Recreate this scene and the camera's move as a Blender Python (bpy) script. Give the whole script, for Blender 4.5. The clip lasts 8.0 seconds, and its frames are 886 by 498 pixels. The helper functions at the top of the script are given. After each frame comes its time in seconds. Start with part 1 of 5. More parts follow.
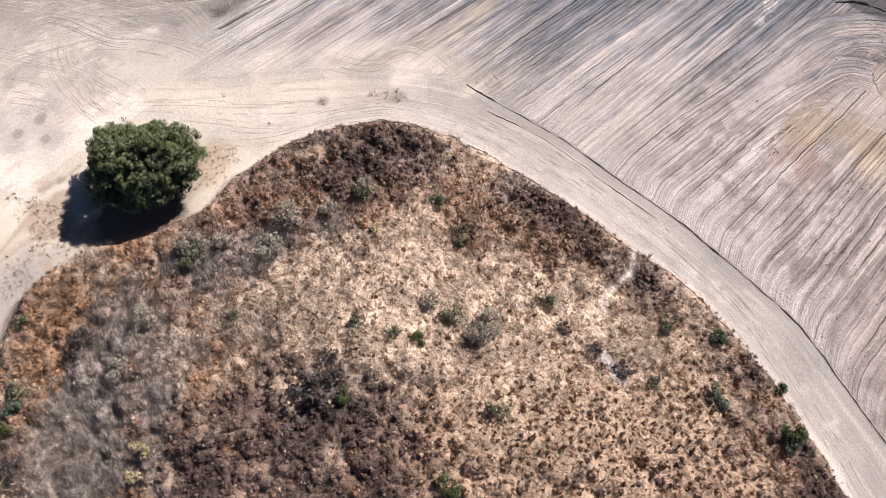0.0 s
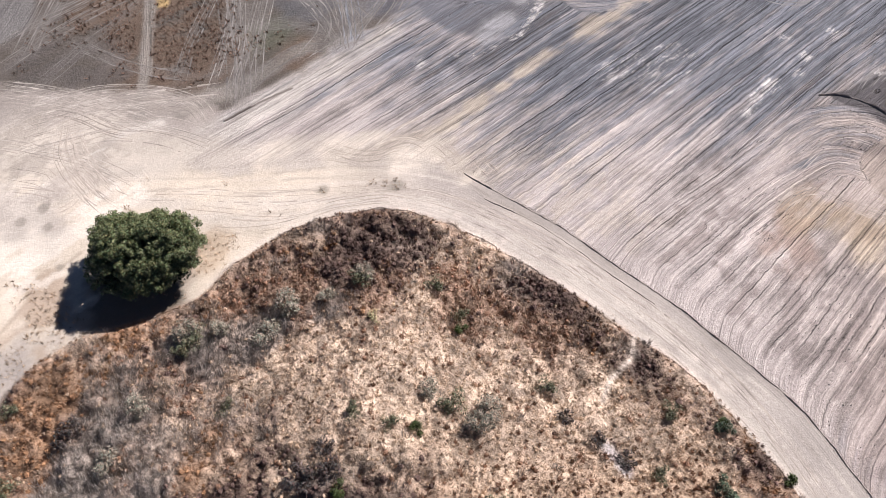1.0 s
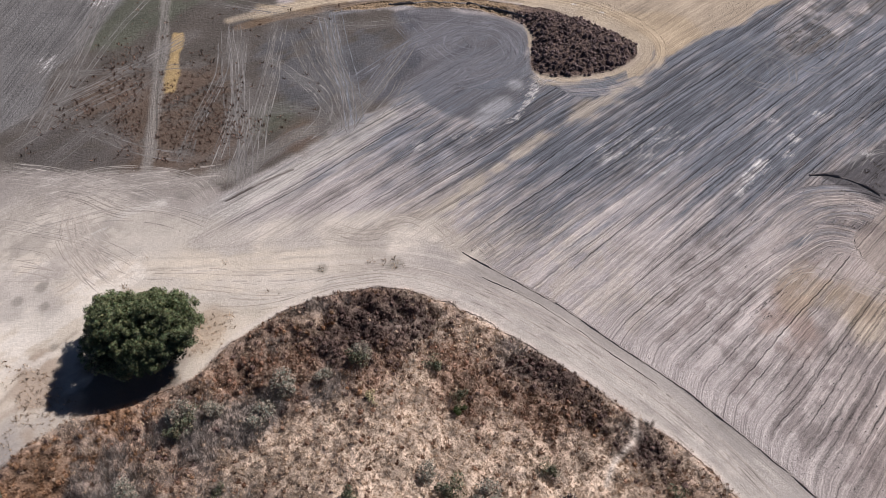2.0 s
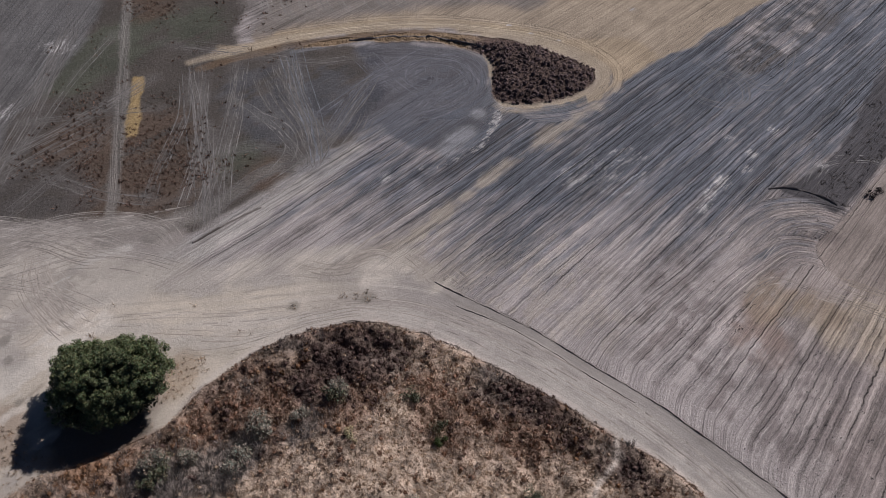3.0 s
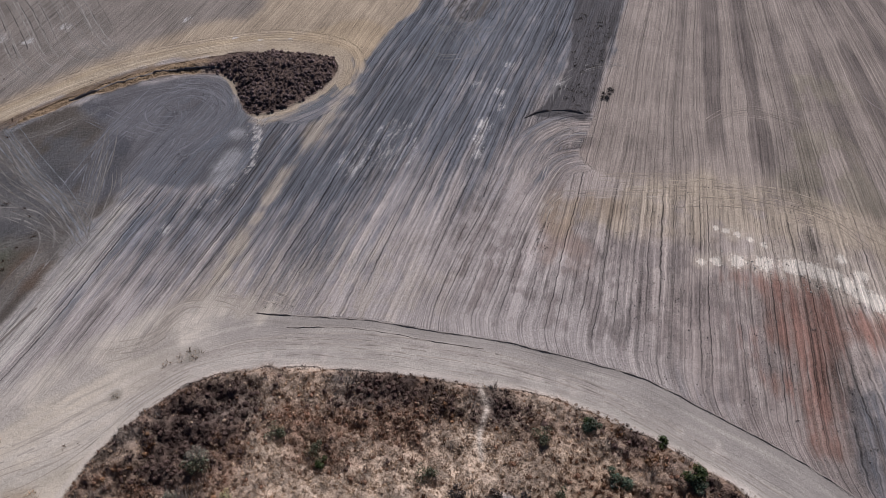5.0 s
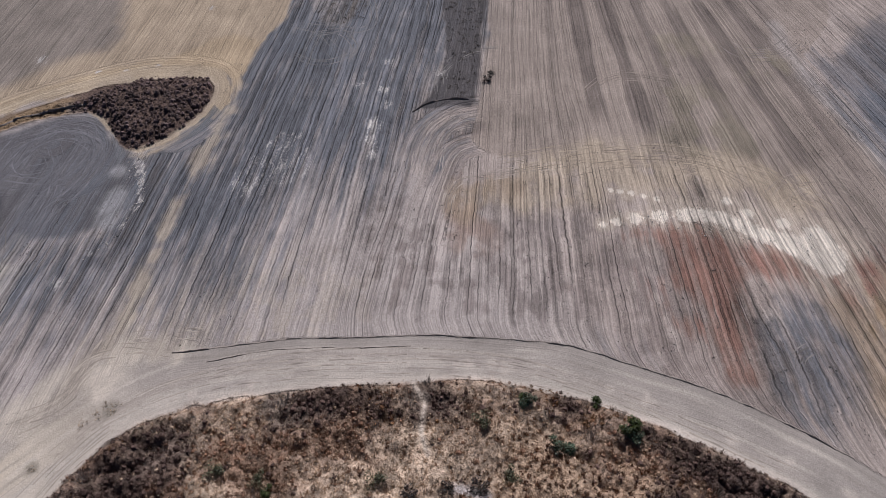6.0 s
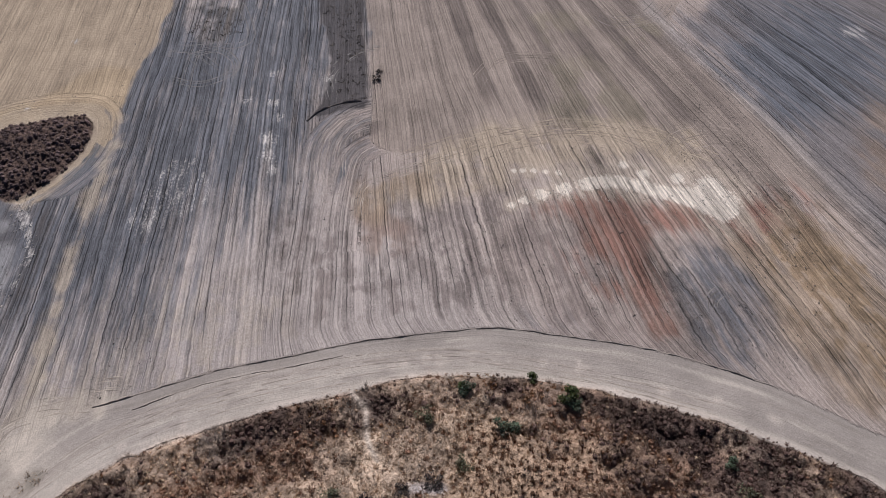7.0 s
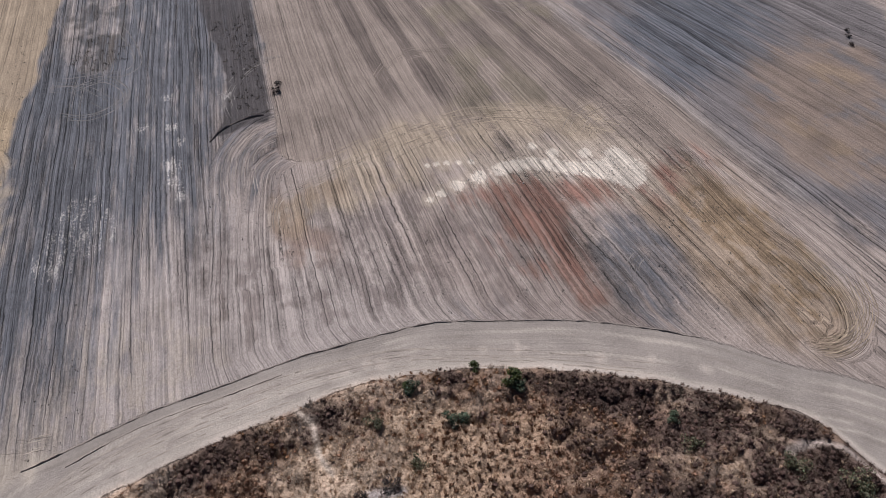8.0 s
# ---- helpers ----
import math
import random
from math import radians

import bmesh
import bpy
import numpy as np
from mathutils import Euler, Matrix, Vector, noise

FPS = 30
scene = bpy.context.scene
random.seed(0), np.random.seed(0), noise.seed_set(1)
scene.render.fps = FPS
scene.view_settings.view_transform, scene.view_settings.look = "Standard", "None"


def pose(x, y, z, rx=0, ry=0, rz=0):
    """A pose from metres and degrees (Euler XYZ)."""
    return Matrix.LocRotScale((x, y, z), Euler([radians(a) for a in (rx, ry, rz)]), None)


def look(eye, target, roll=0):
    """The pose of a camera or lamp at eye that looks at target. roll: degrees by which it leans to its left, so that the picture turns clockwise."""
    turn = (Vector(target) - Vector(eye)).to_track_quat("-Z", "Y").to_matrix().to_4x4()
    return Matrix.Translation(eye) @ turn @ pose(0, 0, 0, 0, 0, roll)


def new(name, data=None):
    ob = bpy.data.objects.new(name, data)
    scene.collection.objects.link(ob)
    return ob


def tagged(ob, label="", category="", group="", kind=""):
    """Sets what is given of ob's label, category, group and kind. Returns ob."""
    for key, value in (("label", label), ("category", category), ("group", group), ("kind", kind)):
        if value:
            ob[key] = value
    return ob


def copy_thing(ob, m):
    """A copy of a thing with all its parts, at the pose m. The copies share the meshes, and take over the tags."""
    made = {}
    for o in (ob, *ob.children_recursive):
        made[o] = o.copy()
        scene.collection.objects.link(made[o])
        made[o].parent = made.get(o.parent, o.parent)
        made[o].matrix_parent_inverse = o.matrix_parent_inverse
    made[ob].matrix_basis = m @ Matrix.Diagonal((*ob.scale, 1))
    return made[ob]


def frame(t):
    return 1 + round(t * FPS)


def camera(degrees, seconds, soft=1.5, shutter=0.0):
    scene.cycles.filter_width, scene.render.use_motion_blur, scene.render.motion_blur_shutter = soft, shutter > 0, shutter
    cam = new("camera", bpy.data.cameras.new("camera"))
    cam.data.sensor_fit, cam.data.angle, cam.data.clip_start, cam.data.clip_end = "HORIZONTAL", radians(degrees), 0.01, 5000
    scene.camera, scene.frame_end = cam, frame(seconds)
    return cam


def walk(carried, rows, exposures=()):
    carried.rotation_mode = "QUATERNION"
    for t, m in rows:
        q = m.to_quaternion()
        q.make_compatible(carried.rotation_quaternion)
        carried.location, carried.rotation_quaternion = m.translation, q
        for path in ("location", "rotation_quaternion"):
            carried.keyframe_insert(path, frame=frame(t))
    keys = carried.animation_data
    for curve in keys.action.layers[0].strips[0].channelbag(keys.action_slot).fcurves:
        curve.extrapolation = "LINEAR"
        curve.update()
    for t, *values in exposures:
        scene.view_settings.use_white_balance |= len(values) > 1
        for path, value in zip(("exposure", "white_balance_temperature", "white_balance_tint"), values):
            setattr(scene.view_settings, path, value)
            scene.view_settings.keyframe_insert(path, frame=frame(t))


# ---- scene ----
# ---- camera: hovers over the mound, tilts up, then pans to the right ----
cam = camera(65.72, 8.0, soft=0.8)
EYE = 60.0
TURNS = [
    (0.0, 0.0, -68.06, -0.08), (0.5, -0.18, -64.6, -0.02), (1.0, -0.34, -60.86, 0.06), (1.5, -0.5, -57.4, 0.14),
    (2.8, -1.5, -51.78, 0.36), (3.0, -4.52, -51.79, 0.33), (3.5, -11.77, -51.9, 0.18), (4.0, -18.63, -52.02, 0.1),
    (4.5, -24.37, -52.13, 0.0), (6.0, -42.3, -52.44, -0.12), (6.5, -48.23, -52.53, -0.13), (7.0, -53.72, -52.62, -0.17),
    (7.5, -57.83, -52.66, -0.13), (8.0, -64.02, -52.77, -0.08),
]


def turned(yaw, pitch, roll):
    return Matrix.Translation((0, 0, EYE)) @ pose(0, 0, 0, 90 + pitch, 0, yaw) @ pose(0, 0, 0, 0, 0, roll)


walk(cam, [(t, turned(yaw, pitch, roll)) for t, yaw, pitch, roll in TURNS],
     exposures=[(0.0, 0.81, 6200, 18), (1.0, 0.82, 6150, 18), (1.7, 0.52, 6050, 17), (2.8, -0.33, 5900, 17), (3.5, -0.41, 5850, 17), (4.5, -0.27, 5820, 17), (8.0, -0.07, 6020, 17)])

# ---- light: afternoon sun and clear sky ----
SUN_FROM = Vector((0.71, 0.70, 0.0)).normalized()
SUN_HIGH = radians(40)
sun = new("sun", bpy.data.lights.new("sun", "SUN"))
sun.data.energy, sun.data.angle, sun.data.color = 5.0, radians(0.55), (1.0, 0.94, 0.86)
sun_way = SUN_FROM * math.cos(SUN_HIGH) + Vector((0, 0, math.sin(SUN_HIGH)))
sun.matrix_world = look(sun_way * 300, (0, 0, 0))
world = bpy.data.worlds.new("world")
scene.world = world
world.use_nodes = True
sky = world.node_tree.nodes.new("ShaderNodeTexSky")
sky.sky_type, sky.sun_disc = "NISHITA", False
sky.air_density, sky.dust_density, sky.ozone_density = 0.32, 0.0, 1.0
sky.sun_elevation, sky.sun_rotation = SUN_HIGH, math.atan2(SUN_FROM.x, SUN_FROM.y)
world.node_tree.links.new(sky.outputs[0], world.node_tree.nodes["Background"].inputs[0])
world.node_tree.nodes["Background"].inputs[1].default_value = 0.05


# ---- small tools ----
rng = np.random.default_rng(7)


def grid_noise(x, y, seed):
    """Smooth noise from 0 to 1, one cell a unit."""
    table = np.random.default_rng(seed).random((256, 256))
    i, j = np.floor(x).astype(int), np.floor(y).astype(int)
    a, b = x - i, y - j
    a, b = a * a * (3 - 2 * a), b * b * (3 - 2 * b)
    i0, j0, i1, j1 = i % 256, j % 256, (i + 1) % 256, (j + 1) % 256
    return (table[i0, j0] * (1 - a) + table[i1, j0] * a) * (1 - b) + (table[i0, j1] * (1 - a) + table[i1, j1] * a) * b


def layers(x, y, size, seed, octaves=4):
    """Noise of several sizes about 0, the largest `size` metres."""
    total, amp, norm = 0, 1.0, 0
    for k in range(octaves):
        turn = 0.55 + 0.9 * k + 0.37 * seed
        c, d = math.cos(turn) * 2**k / size, math.sin(turn) * 2**k / size
        total = total + amp * (grid_noise(x * c - y * d + 17.3 * k, x * d + y * c - 9.1 * k, seed + k) - 0.5)
        norm += amp
        amp *= 0.55
    return total / norm * 2


def step(a, b, v):
    s = np.clip((v - a) / (b - a), 0, 1)
    return s * s * (3 - 2 * s)


def smooth_line(points, closed=False, parts=4):
    """A curve through the given corners."""
    p = np.array(points, float)
    n, out = len(p), []
    for k in range(n if closed else n - 1):
        a, b, c, d = (p[(k + o) % n] if closed else p[min(max(k + o, 0), n - 1)] for o in (-1, 0, 1, 2))
        for s in np.arange(parts) / parts:
            out.append(0.5 * (2 * b + (c - a) * s + (2 * a - 5 * b + 4 * c - d) * s**2 + (3 * b - a - 3 * c + d) * s**3))
    if not closed:
        out.append(p[-1])
    return np.array(out)


def line_distance(x, y, line, reach=1e9):
    """Distance to a polyline and the length along it of the nearest point."""
    best, along = np.full(x.shape, 1e9), np.zeros(x.shape)
    lo, hi = line.min(0) - reach, line.max(0) + reach
    near = np.flatnonzero((x > lo[0]) & (x < hi[0]) & (y > lo[1]) & (y < hi[1]))
    px, py, run = x[near], y[near], 0.0
    bd, ba = np.full(len(near), 1e9), np.zeros(len(near))
    for a, b in zip(line[:-1], line[1:]):
        d = b - a
        long = float(np.hypot(*d)) + 1e-9
        s = np.clip(((px - a[0]) * d[0] + (py - a[1]) * d[1]) / long**2, 0, 1)
        dist = np.hypot(px - a[0] - s * d[0], py - a[1] - s * d[1])
        closer = dist < bd
        bd, ba = np.where(closer, dist, bd), np.where(closer, run + s * long, ba)
        run += long
    best[near], along[near] = bd, ba
    return best, along


def inside(x, y, line, reach=1e9):
    """Signed distance to a closed line, positive inside."""
    ring = np.vstack([line, line[:1]])
    dist, along = line_distance(x, y, ring, reach)
    odd = np.zeros(x.shape, bool)
    for a, b in zip(ring[:-1], ring[1:]):
        if a[1] != b[1]:
            cross = (a[1] > y) != (b[1] > y)
            odd ^= cross & (x < (b[0] - a[0]) * (y - a[1]) / (b[1] - a[1]) + a[0])
    return np.where(odd, dist, -dist), along


# ---- plan ----
MOUND = smooth_line([
    (-39.5, 14.5), (-38.6, 19.8), (-35.2, 23.1), (-33.4, 24.5), (-28.6, 25.6), (-23.4, 28.4), (-20.2, 32.2), (-16.8, 34.9), (-12.5, 37.1),
    (-8.0, 38.1), (-4.8, 38.2), (-0.4, 37.0), (5.4, 33.6), (11.7, 29.4), (17.3, 25.0), (22.0, 21.0), (25.2, 17.3), (28.2, 12.9),
    (31.0, 7.6), (33.2, 2.6), (35.2, -3.2), (37.3, -11.4), (38.2, -17.4), (37.8, -21.0), (35.6, -26.0), (30.0, -40.0), (8.0, -54.0),
    (-24.0, -46.0), (-42.0, -22.0), (-41.0, 2.0)], True)
ROAD_OUT = smooth_line([
    (-72.0, 52.0), (-58.0, 45.0), (-46.0, 43.0), (-34.0, 42.6), (-23.0, 43.2), (-11.0, 44.2), (-3.4, 44.0), (2.2, 42.6), (6.3, 40.0), (12.2, 36.0),
    (17.2, 31.6), (22.7, 26.9), (28.1, 21.3), (32.2, 16.6), (35.4, 10.4), (38.6, 3.9), (40.7, -2.2), (42.3, -8.7), (43.0, -16.7),
    (44.3, -25.2), (42.0, -44.0), (14.0, -66.0), (-34.0, -60.0), (-66.0, -26.0), (-76.0, 20.0)], True)
ISLAND = smooth_line([
    (-14.8, 85.2), (-6.8, 87.6), (3.0, 88.0), (12.6, 86.4), (20.4, 83.2), (26.2, 78.7), (27.1, 76.0), (22.9, 71.9), (16.5, 70.8),
    (12.9, 71.7), (12.4, 74.9), (13.0, 79.2), (11.0, 82.8), (3.0, 85.6), (-6.8, 86.2)], True, 3)
ROW_ANGLE = radians(39.5)


def mound_height(x, y):
    d, _ = inside(x, y, MOUND)
    up = 0.55 * step(0.0, 1.1, d) + 3.2 * step(0.0, 34.0, d) + 2.6 * step(-28.0, 8.0, 0.8 * x + 0.6 * y) * step(0.0, 26.0, d)
    isle, _ = inside(x, y, ISLAND, 8)
    up = up + 0.9 * step(-0.3, 3.5, isle)
    return up, d


def hill_height(x, y):
    """Height of the ground without its furrows."""
    up, d = mound_height(x, y)
    return up + step(0.5, 5, d) * (0.35 * layers(x, y, 7.0, 31, 3)) + step(90, 600, np.hypot(x, y)) * 9 * layers(x, y, 420.0, 77, 2)


def blobs(x, y, spots):
    """Sum of soft round patches (x, y, radius)."""
    total = np.zeros(x.shape)
    for cx, cy, r in spots:
        total = total + np.exp(-((x - cx) ** 2 + (y - cy) ** 2) / (r * r))
    return total


WEED_SPOTS = [  # tan grass, red-brown weeds, grey brush, orange weeds, dark brush
    [(-14.9, 18.6, 4), (-11.1, 21.1, 4), (-7.2, 22.9, 4), (-4.1, 19.7, 5), (0.8, 18, 5), (5.7, 19.5, 5), (10.5, 18, 4.5), (15.3, 17, 4), (17.2, 12.6, 4), (12.9, 12, 5), (7.8, 13, 5),
     (3.1, 13, 5), (-3, 14.6, 5), (-8.8, 15.5, 4), (5, 9.4, 4), (14.5, 9, 4), (21, 12.6, 3), (22, 8, 3), (-2.3, 27.6, 2), (5, 31, 2)],
    [(5.2, 4.1, 4), (9.7, 4.8, 4), (14, 4.1, 4), (1, 4, 3.5), (16, 6, 3), (25, 3, 4), (26, -6, 4), (24, -3, 5), (28, 2, 3), (-18.9, 28, 3), (-13.6, 28, 3), (-8, 28.4, 3.5), (1.9, 26, 3.5), (4.9, 25, 3), (8.8, 22.4, 3), (18.5, 3, 4), (19, 17, 2.5), (-1, 29, 3)],
    [(-23.8, 19.6, 4), (-27, 15.6, 4), (-29.4, 10.8, 4), (-31.3, 6.3, 4), (-16.9, 24.8, 3), (-11.4, 24.8, 2.5), (-22.7, 22.7, 3), (-16, 22, 2.5), (-29.3, 3, 5), (-25, 12, 4), (-24, 6, 3)],
    [(-30, 24, 3), (-26, 26, 2.5), (-35, 20, 3), (-37, 13, 4), (5, 32, 2), (-20, 11, 1.5), (-19, 14, 2), (-33, 17, 3)],
    [(-11.8, 32, 4), (-7, 33.5, 4), (-3, 33.5, 3.5), (-7.5, 31, 3), (7, 29.4, 2), (10, 26.8, 2), (13.5, 24.4, 2), (17, 21.6, 2), (20, 19.4, 2), (23.5, 15.8, 2), (27, 11.6, 2), (30, 6.5, 2), (33, -2, 3), (35, -9, 4), (36, -17, 4), (32, -8, 4), (34, -14, 5), (31, -15, 5), (33, -21, 6), (29, -12, 5), (28, -20, 6), (30, 2, 3), (33, 0, 2.5), (24, -14, 5), (26, -4, 3), (36, -24, 5), (31, -27, 6),
     (-13.1, 8.4, 3.5), (-7.5, 7.5, 3.5), (-15, 5.5, 4), (-10.3, 3.7, 4), (-3.8, 5.2, 2.5), (-5.9, 2.8, 3), (-18.5, 8, 3), (-19.4, 4.5, 4)],
]
TUSSOCKS_AT = [(3, 5.5, 5), (9, 4.5, 5), (14, 5.5, 5), (19, 7, 3.5), (25, 3, 3), (21, 10, 3)]
WEED_BASE = [0.32, 0.22, 0.14, 0.06, 0.12]


def weed_scores(x, y):
    return np.stack([base + 0.75 * np.minimum(blobs(x, y, spots), 1.2) + 1.1 * layers(x, y, 3.5, 50 + 7 * k, 5)
                     for k, (base, spots) in enumerate(zip(WEED_BASE, WEED_SPOTS))])


# ---- materials ----
def nodes_of(name, rough=0.9):
    m = bpy.data.materials.new(name)
    m.use_nodes = True
    tree = m.node_tree
    shader = tree.nodes["Principled BSDF"]
    shader.inputs["Roughness"].default_value = rough
    shader.inputs["Specular IOR Level"].default_value = 0.2
    return m, tree, shader


def put(tree, kind, **values):
    n = tree.nodes.new(kind)
    for key, value in values.items():
        n.inputs[key.replace("_", " ")].default_value = value
    return n


def calc(tree, op, a, b=None, c=None):
    n = tree.nodes.new("ShaderNodeMath")
    n.operation = op
    for slot, v in enumerate((a, b, c)):
        if v is None:
            continue
        if isinstance(v, (int, float)):
            n.inputs[slot].default_value = v
        else:
            tree.links.new(v, n.inputs[slot])
    return n.outputs[0]


def noisy(tree, vector, scale, detail=4.0, rough=0.6):
    n = put(tree, "ShaderNodeTexNoise", Scale=scale, Detail=detail, Roughness=rough)
    tree.links.new(vector, n.inputs["Vector"])
    return n.outputs[0]


def attribute(tree, name):
    n = tree.nodes.new("ShaderNodeAttribute")
    n.attribute_name = name
    return n


def scaled(tree, colour, factor):
    n = tree.nodes.new("ShaderNodeVectorMath")
    n.operation = "SCALE"
    tree.links.new(colour, n.inputs[0])
    tree.links.new(factor, n.inputs["Scale"])
    return n.outputs[0]


def bump(tree, shader, height, strength, distance):
    n = put(tree, "ShaderNodeBump", Strength=strength, Distance=distance)
    tree.links.new(height, n.inputs["Height"])
    tree.links.new(n.outputs[0], shader.inputs["Normal"])


def soil_material():
    m, t, shader = nodes_of("dry_soil", 0.95)
    tone, rows = attribute(t, "tone"), attribute(t, "rows")
    split = t.nodes.new("ShaderNodeSeparateXYZ")
    t.links.new(rows.outputs["Vector"], split.inputs[0])
    u, v, s = split.outputs

    def along(a, b, shift=0.0):
        c = t.nodes.new("ShaderNodeCombineXYZ")
        t.links.new(calc(t, "MULTIPLY", u, a), c.inputs[0])
        t.links.new(calc(t, "MULTIPLY", v, b), c.inputs[1])
        c.inputs[2].default_value = shift
        return c.outputs[0]

    def spread(value, lo, hi, out_lo, out_hi):
        n = put(t, "ShaderNodeMapRange", From_Min=lo, From_Max=hi, To_Min=out_lo, To_Max=out_hi)
        t.links.new(value, n.inputs[0])
        return n.outputs[0]

    where = t.nodes.new("ShaderNodeTexCoord").outputs["Object"]
    drift = calc(t, "MULTIPLY", calc(t, "SUBTRACT", noisy(t, along(0.10, 0.022, 2.0), 1.0, 2.0), 0.5), 3.0)
    shake = calc(t, "MULTIPLY", calc(t, "SUBTRACT", noisy(t, along(0.22, 0.9, 5.0), 1.0, 3.0), 0.5), 0.34)
    across = calc(t, "ADD", u, calc(t, "ADD", drift, shake))

    def furrows(scale, shift, feature, randomness=0.85):
        """Strips of uneven width that run along the furrows."""
        n = put(t, "ShaderNodeTexVoronoi", Scale=1.0, Randomness=randomness)
        n.voronoi_dimensions, n.feature = "1D", feature
        t.links.new(calc(t, "ADD", calc(t, "MULTIPLY", across, scale), shift), n.inputs["W"])
        return n

    def thin(scale, shift, half):
        return spread(furrows(scale, shift, "DISTANCE_TO_EDGE").outputs["Distance"], half * scale * 0.5, half * scale * 1.4, 1.0, 0.0)

    def tone_of(scale, shift):
        n = t.nodes.new("ShaderNodeSeparateColor")
        t.links.new(furrows(scale, shift, "F1").outputs["Color"], n.inputs[0])
        return calc(t, "SUBTRACT", n.outputs[0], 0.5)

    broad = noisy(t, along(0.36, 0.04), 1.0, 3.0)
    streak = noisy(t, along(1.25, 0.07, 4.0), 1.0, 4.0, 0.66)
    fine = noisy(t, along(3.6, 0.10, 9.0), 1.0, 4.0, 0.72)
    clod = noisy(t, where, 3.0, 5.0, 0.72)
    stain = noisy(t, where, 0.16, 5.0, 0.62)
    grain = noisy(t, where, 7.5, 3.0, 0.7)
    bead = spread(clod, 0.40, 0.56, 0.35, 1.0)
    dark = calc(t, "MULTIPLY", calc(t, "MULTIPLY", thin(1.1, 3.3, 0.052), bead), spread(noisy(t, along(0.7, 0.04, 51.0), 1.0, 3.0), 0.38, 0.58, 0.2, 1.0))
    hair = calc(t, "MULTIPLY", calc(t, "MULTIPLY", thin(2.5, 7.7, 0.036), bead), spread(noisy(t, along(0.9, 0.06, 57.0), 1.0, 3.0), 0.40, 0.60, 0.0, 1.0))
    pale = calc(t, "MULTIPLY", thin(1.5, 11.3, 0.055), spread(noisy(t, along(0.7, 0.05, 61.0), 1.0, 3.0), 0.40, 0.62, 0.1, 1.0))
    f = calc(t, "MULTIPLY", calc(t, "SUBTRACT", streak, 0.5), 0.35)
    f = calc(t, "ADD", f, calc(t, "MULTIPLY", calc(t, "SUBTRACT", fine, 0.5), 1.7))
    f = calc(t, "ADD", f, calc(t, "MULTIPLY", calc(t, "SUBTRACT", broad, 0.5), 0.3))
    wear = spread(noisy(t, along(0.25, 0.035, 33.0), 1.0, 3.0), 0.36, 0.64, 0.15, 1.35)
    strips = calc(t, "ADD", calc(t, "MULTIPLY", tone_of(1.1, 17.0), 0.36), calc(t, "MULTIPLY", tone_of(2.6, 23.0), 0.34))
    strips = calc(t, "ADD", calc(t, "MULTIPLY", strips, wear), calc(t, "MULTIPLY", tone_of(0.33, 29.0), 0.2))
    f = calc(t, "ADD", f, strips)
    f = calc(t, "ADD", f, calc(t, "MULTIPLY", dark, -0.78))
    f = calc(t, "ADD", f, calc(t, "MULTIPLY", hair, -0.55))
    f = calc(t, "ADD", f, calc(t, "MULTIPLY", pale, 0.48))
    torn = noisy(t, along(1.5, 0.32, 91.0), 1.0, 4.0, 0.65)
    f = calc(t, "ADD", f, calc(t, "MULTIPLY", calc(t, "SUBTRACT", torn, 0.5), 0.7))
    f = calc(t, "MULTIPLY", f, s)
    g = calc(t, "MULTIPLY", calc(t, "SUBTRACT", clod, 0.5), 1.7)
    g = calc(t, "ADD", g, calc(t, "MULTIPLY", calc(t, "SUBTRACT", grain, 0.5), 1.3))
    g = calc(t, "MULTIPLY", g, tone.outputs["Alpha"])
    g = calc(t, "ADD", g, calc(t, "MULTIPLY", calc(t, "SUBTRACT", stain, 0.5), 0.9))
    tuft_gate = spread(tone.outputs["Alpha"], 0.86, 0.98, 0.0, 1.0)

    def mats(scale, feature):
        """Matted tufts of grass, side by side."""
        n = put(t, "ShaderNodeTexVoronoi", Scale=scale)
        n.feature = feature
        wavy = put(t, "ShaderNodeTexNoise", Scale=2.5, Detail=2.0)
        t.links.new(where, wavy.inputs["Vector"])
        warp = t.nodes.new("ShaderNodeVectorMath")
        warp.operation = "MULTIPLY_ADD"
        t.links.new(wavy.outputs["Color"], warp.inputs[0])
        warp.inputs[1].default_value = (0.5, 0.5, 0.0)
        t.links.new(where, warp.inputs[2])
        t.links.new(warp.outputs[0], n.inputs["Vector"])
        return n

    cell = t.nodes.new("ShaderNodeSeparateColor")
    t.links.new(mats(1.5, "F1").outputs["Color"], cell.inputs[0])
    tuft = calc(t, "ADD", mats(1.5, "SMOOTH_F1").outputs["Distance"], calc(t, "MULTIPLY", mats(3.4, "SMOOTH_F1").outputs["Distance"], 0.5))
    g = calc(t, "ADD", g, calc(t, "MULTIPLY", calc(t, "MULTIPLY", calc(t, "SUBTRACT", cell.outputs[0], 0.5), 0.35), tuft_gate))
    f = calc(t, "ADD", calc(t, "ADD", f, g), 1.05)
    f = calc(t, "MAXIMUM", f, 0.2)
    soils = attribute(t, "soils")
    kinds = t.nodes.new("ShaderNodeSeparateColor")
    t.links.new(soils.outputs["Color"], kinds.inputs[0])
    ragged = noisy(t, along(1.9, 0.30, 71.0), 1.0, 5.0, 0.7)
    drawn = noisy(t, along(0.9, 0.11, 81.0), 1.0, 5.0, 0.68)
    fray = calc(t, "ADD", calc(t, "MULTIPLY", calc(t, "SUBTRACT", ragged, 0.5), 1.5), calc(t, "MULTIPLY", calc(t, "SUBTRACT", clod, 0.5), 1.0))
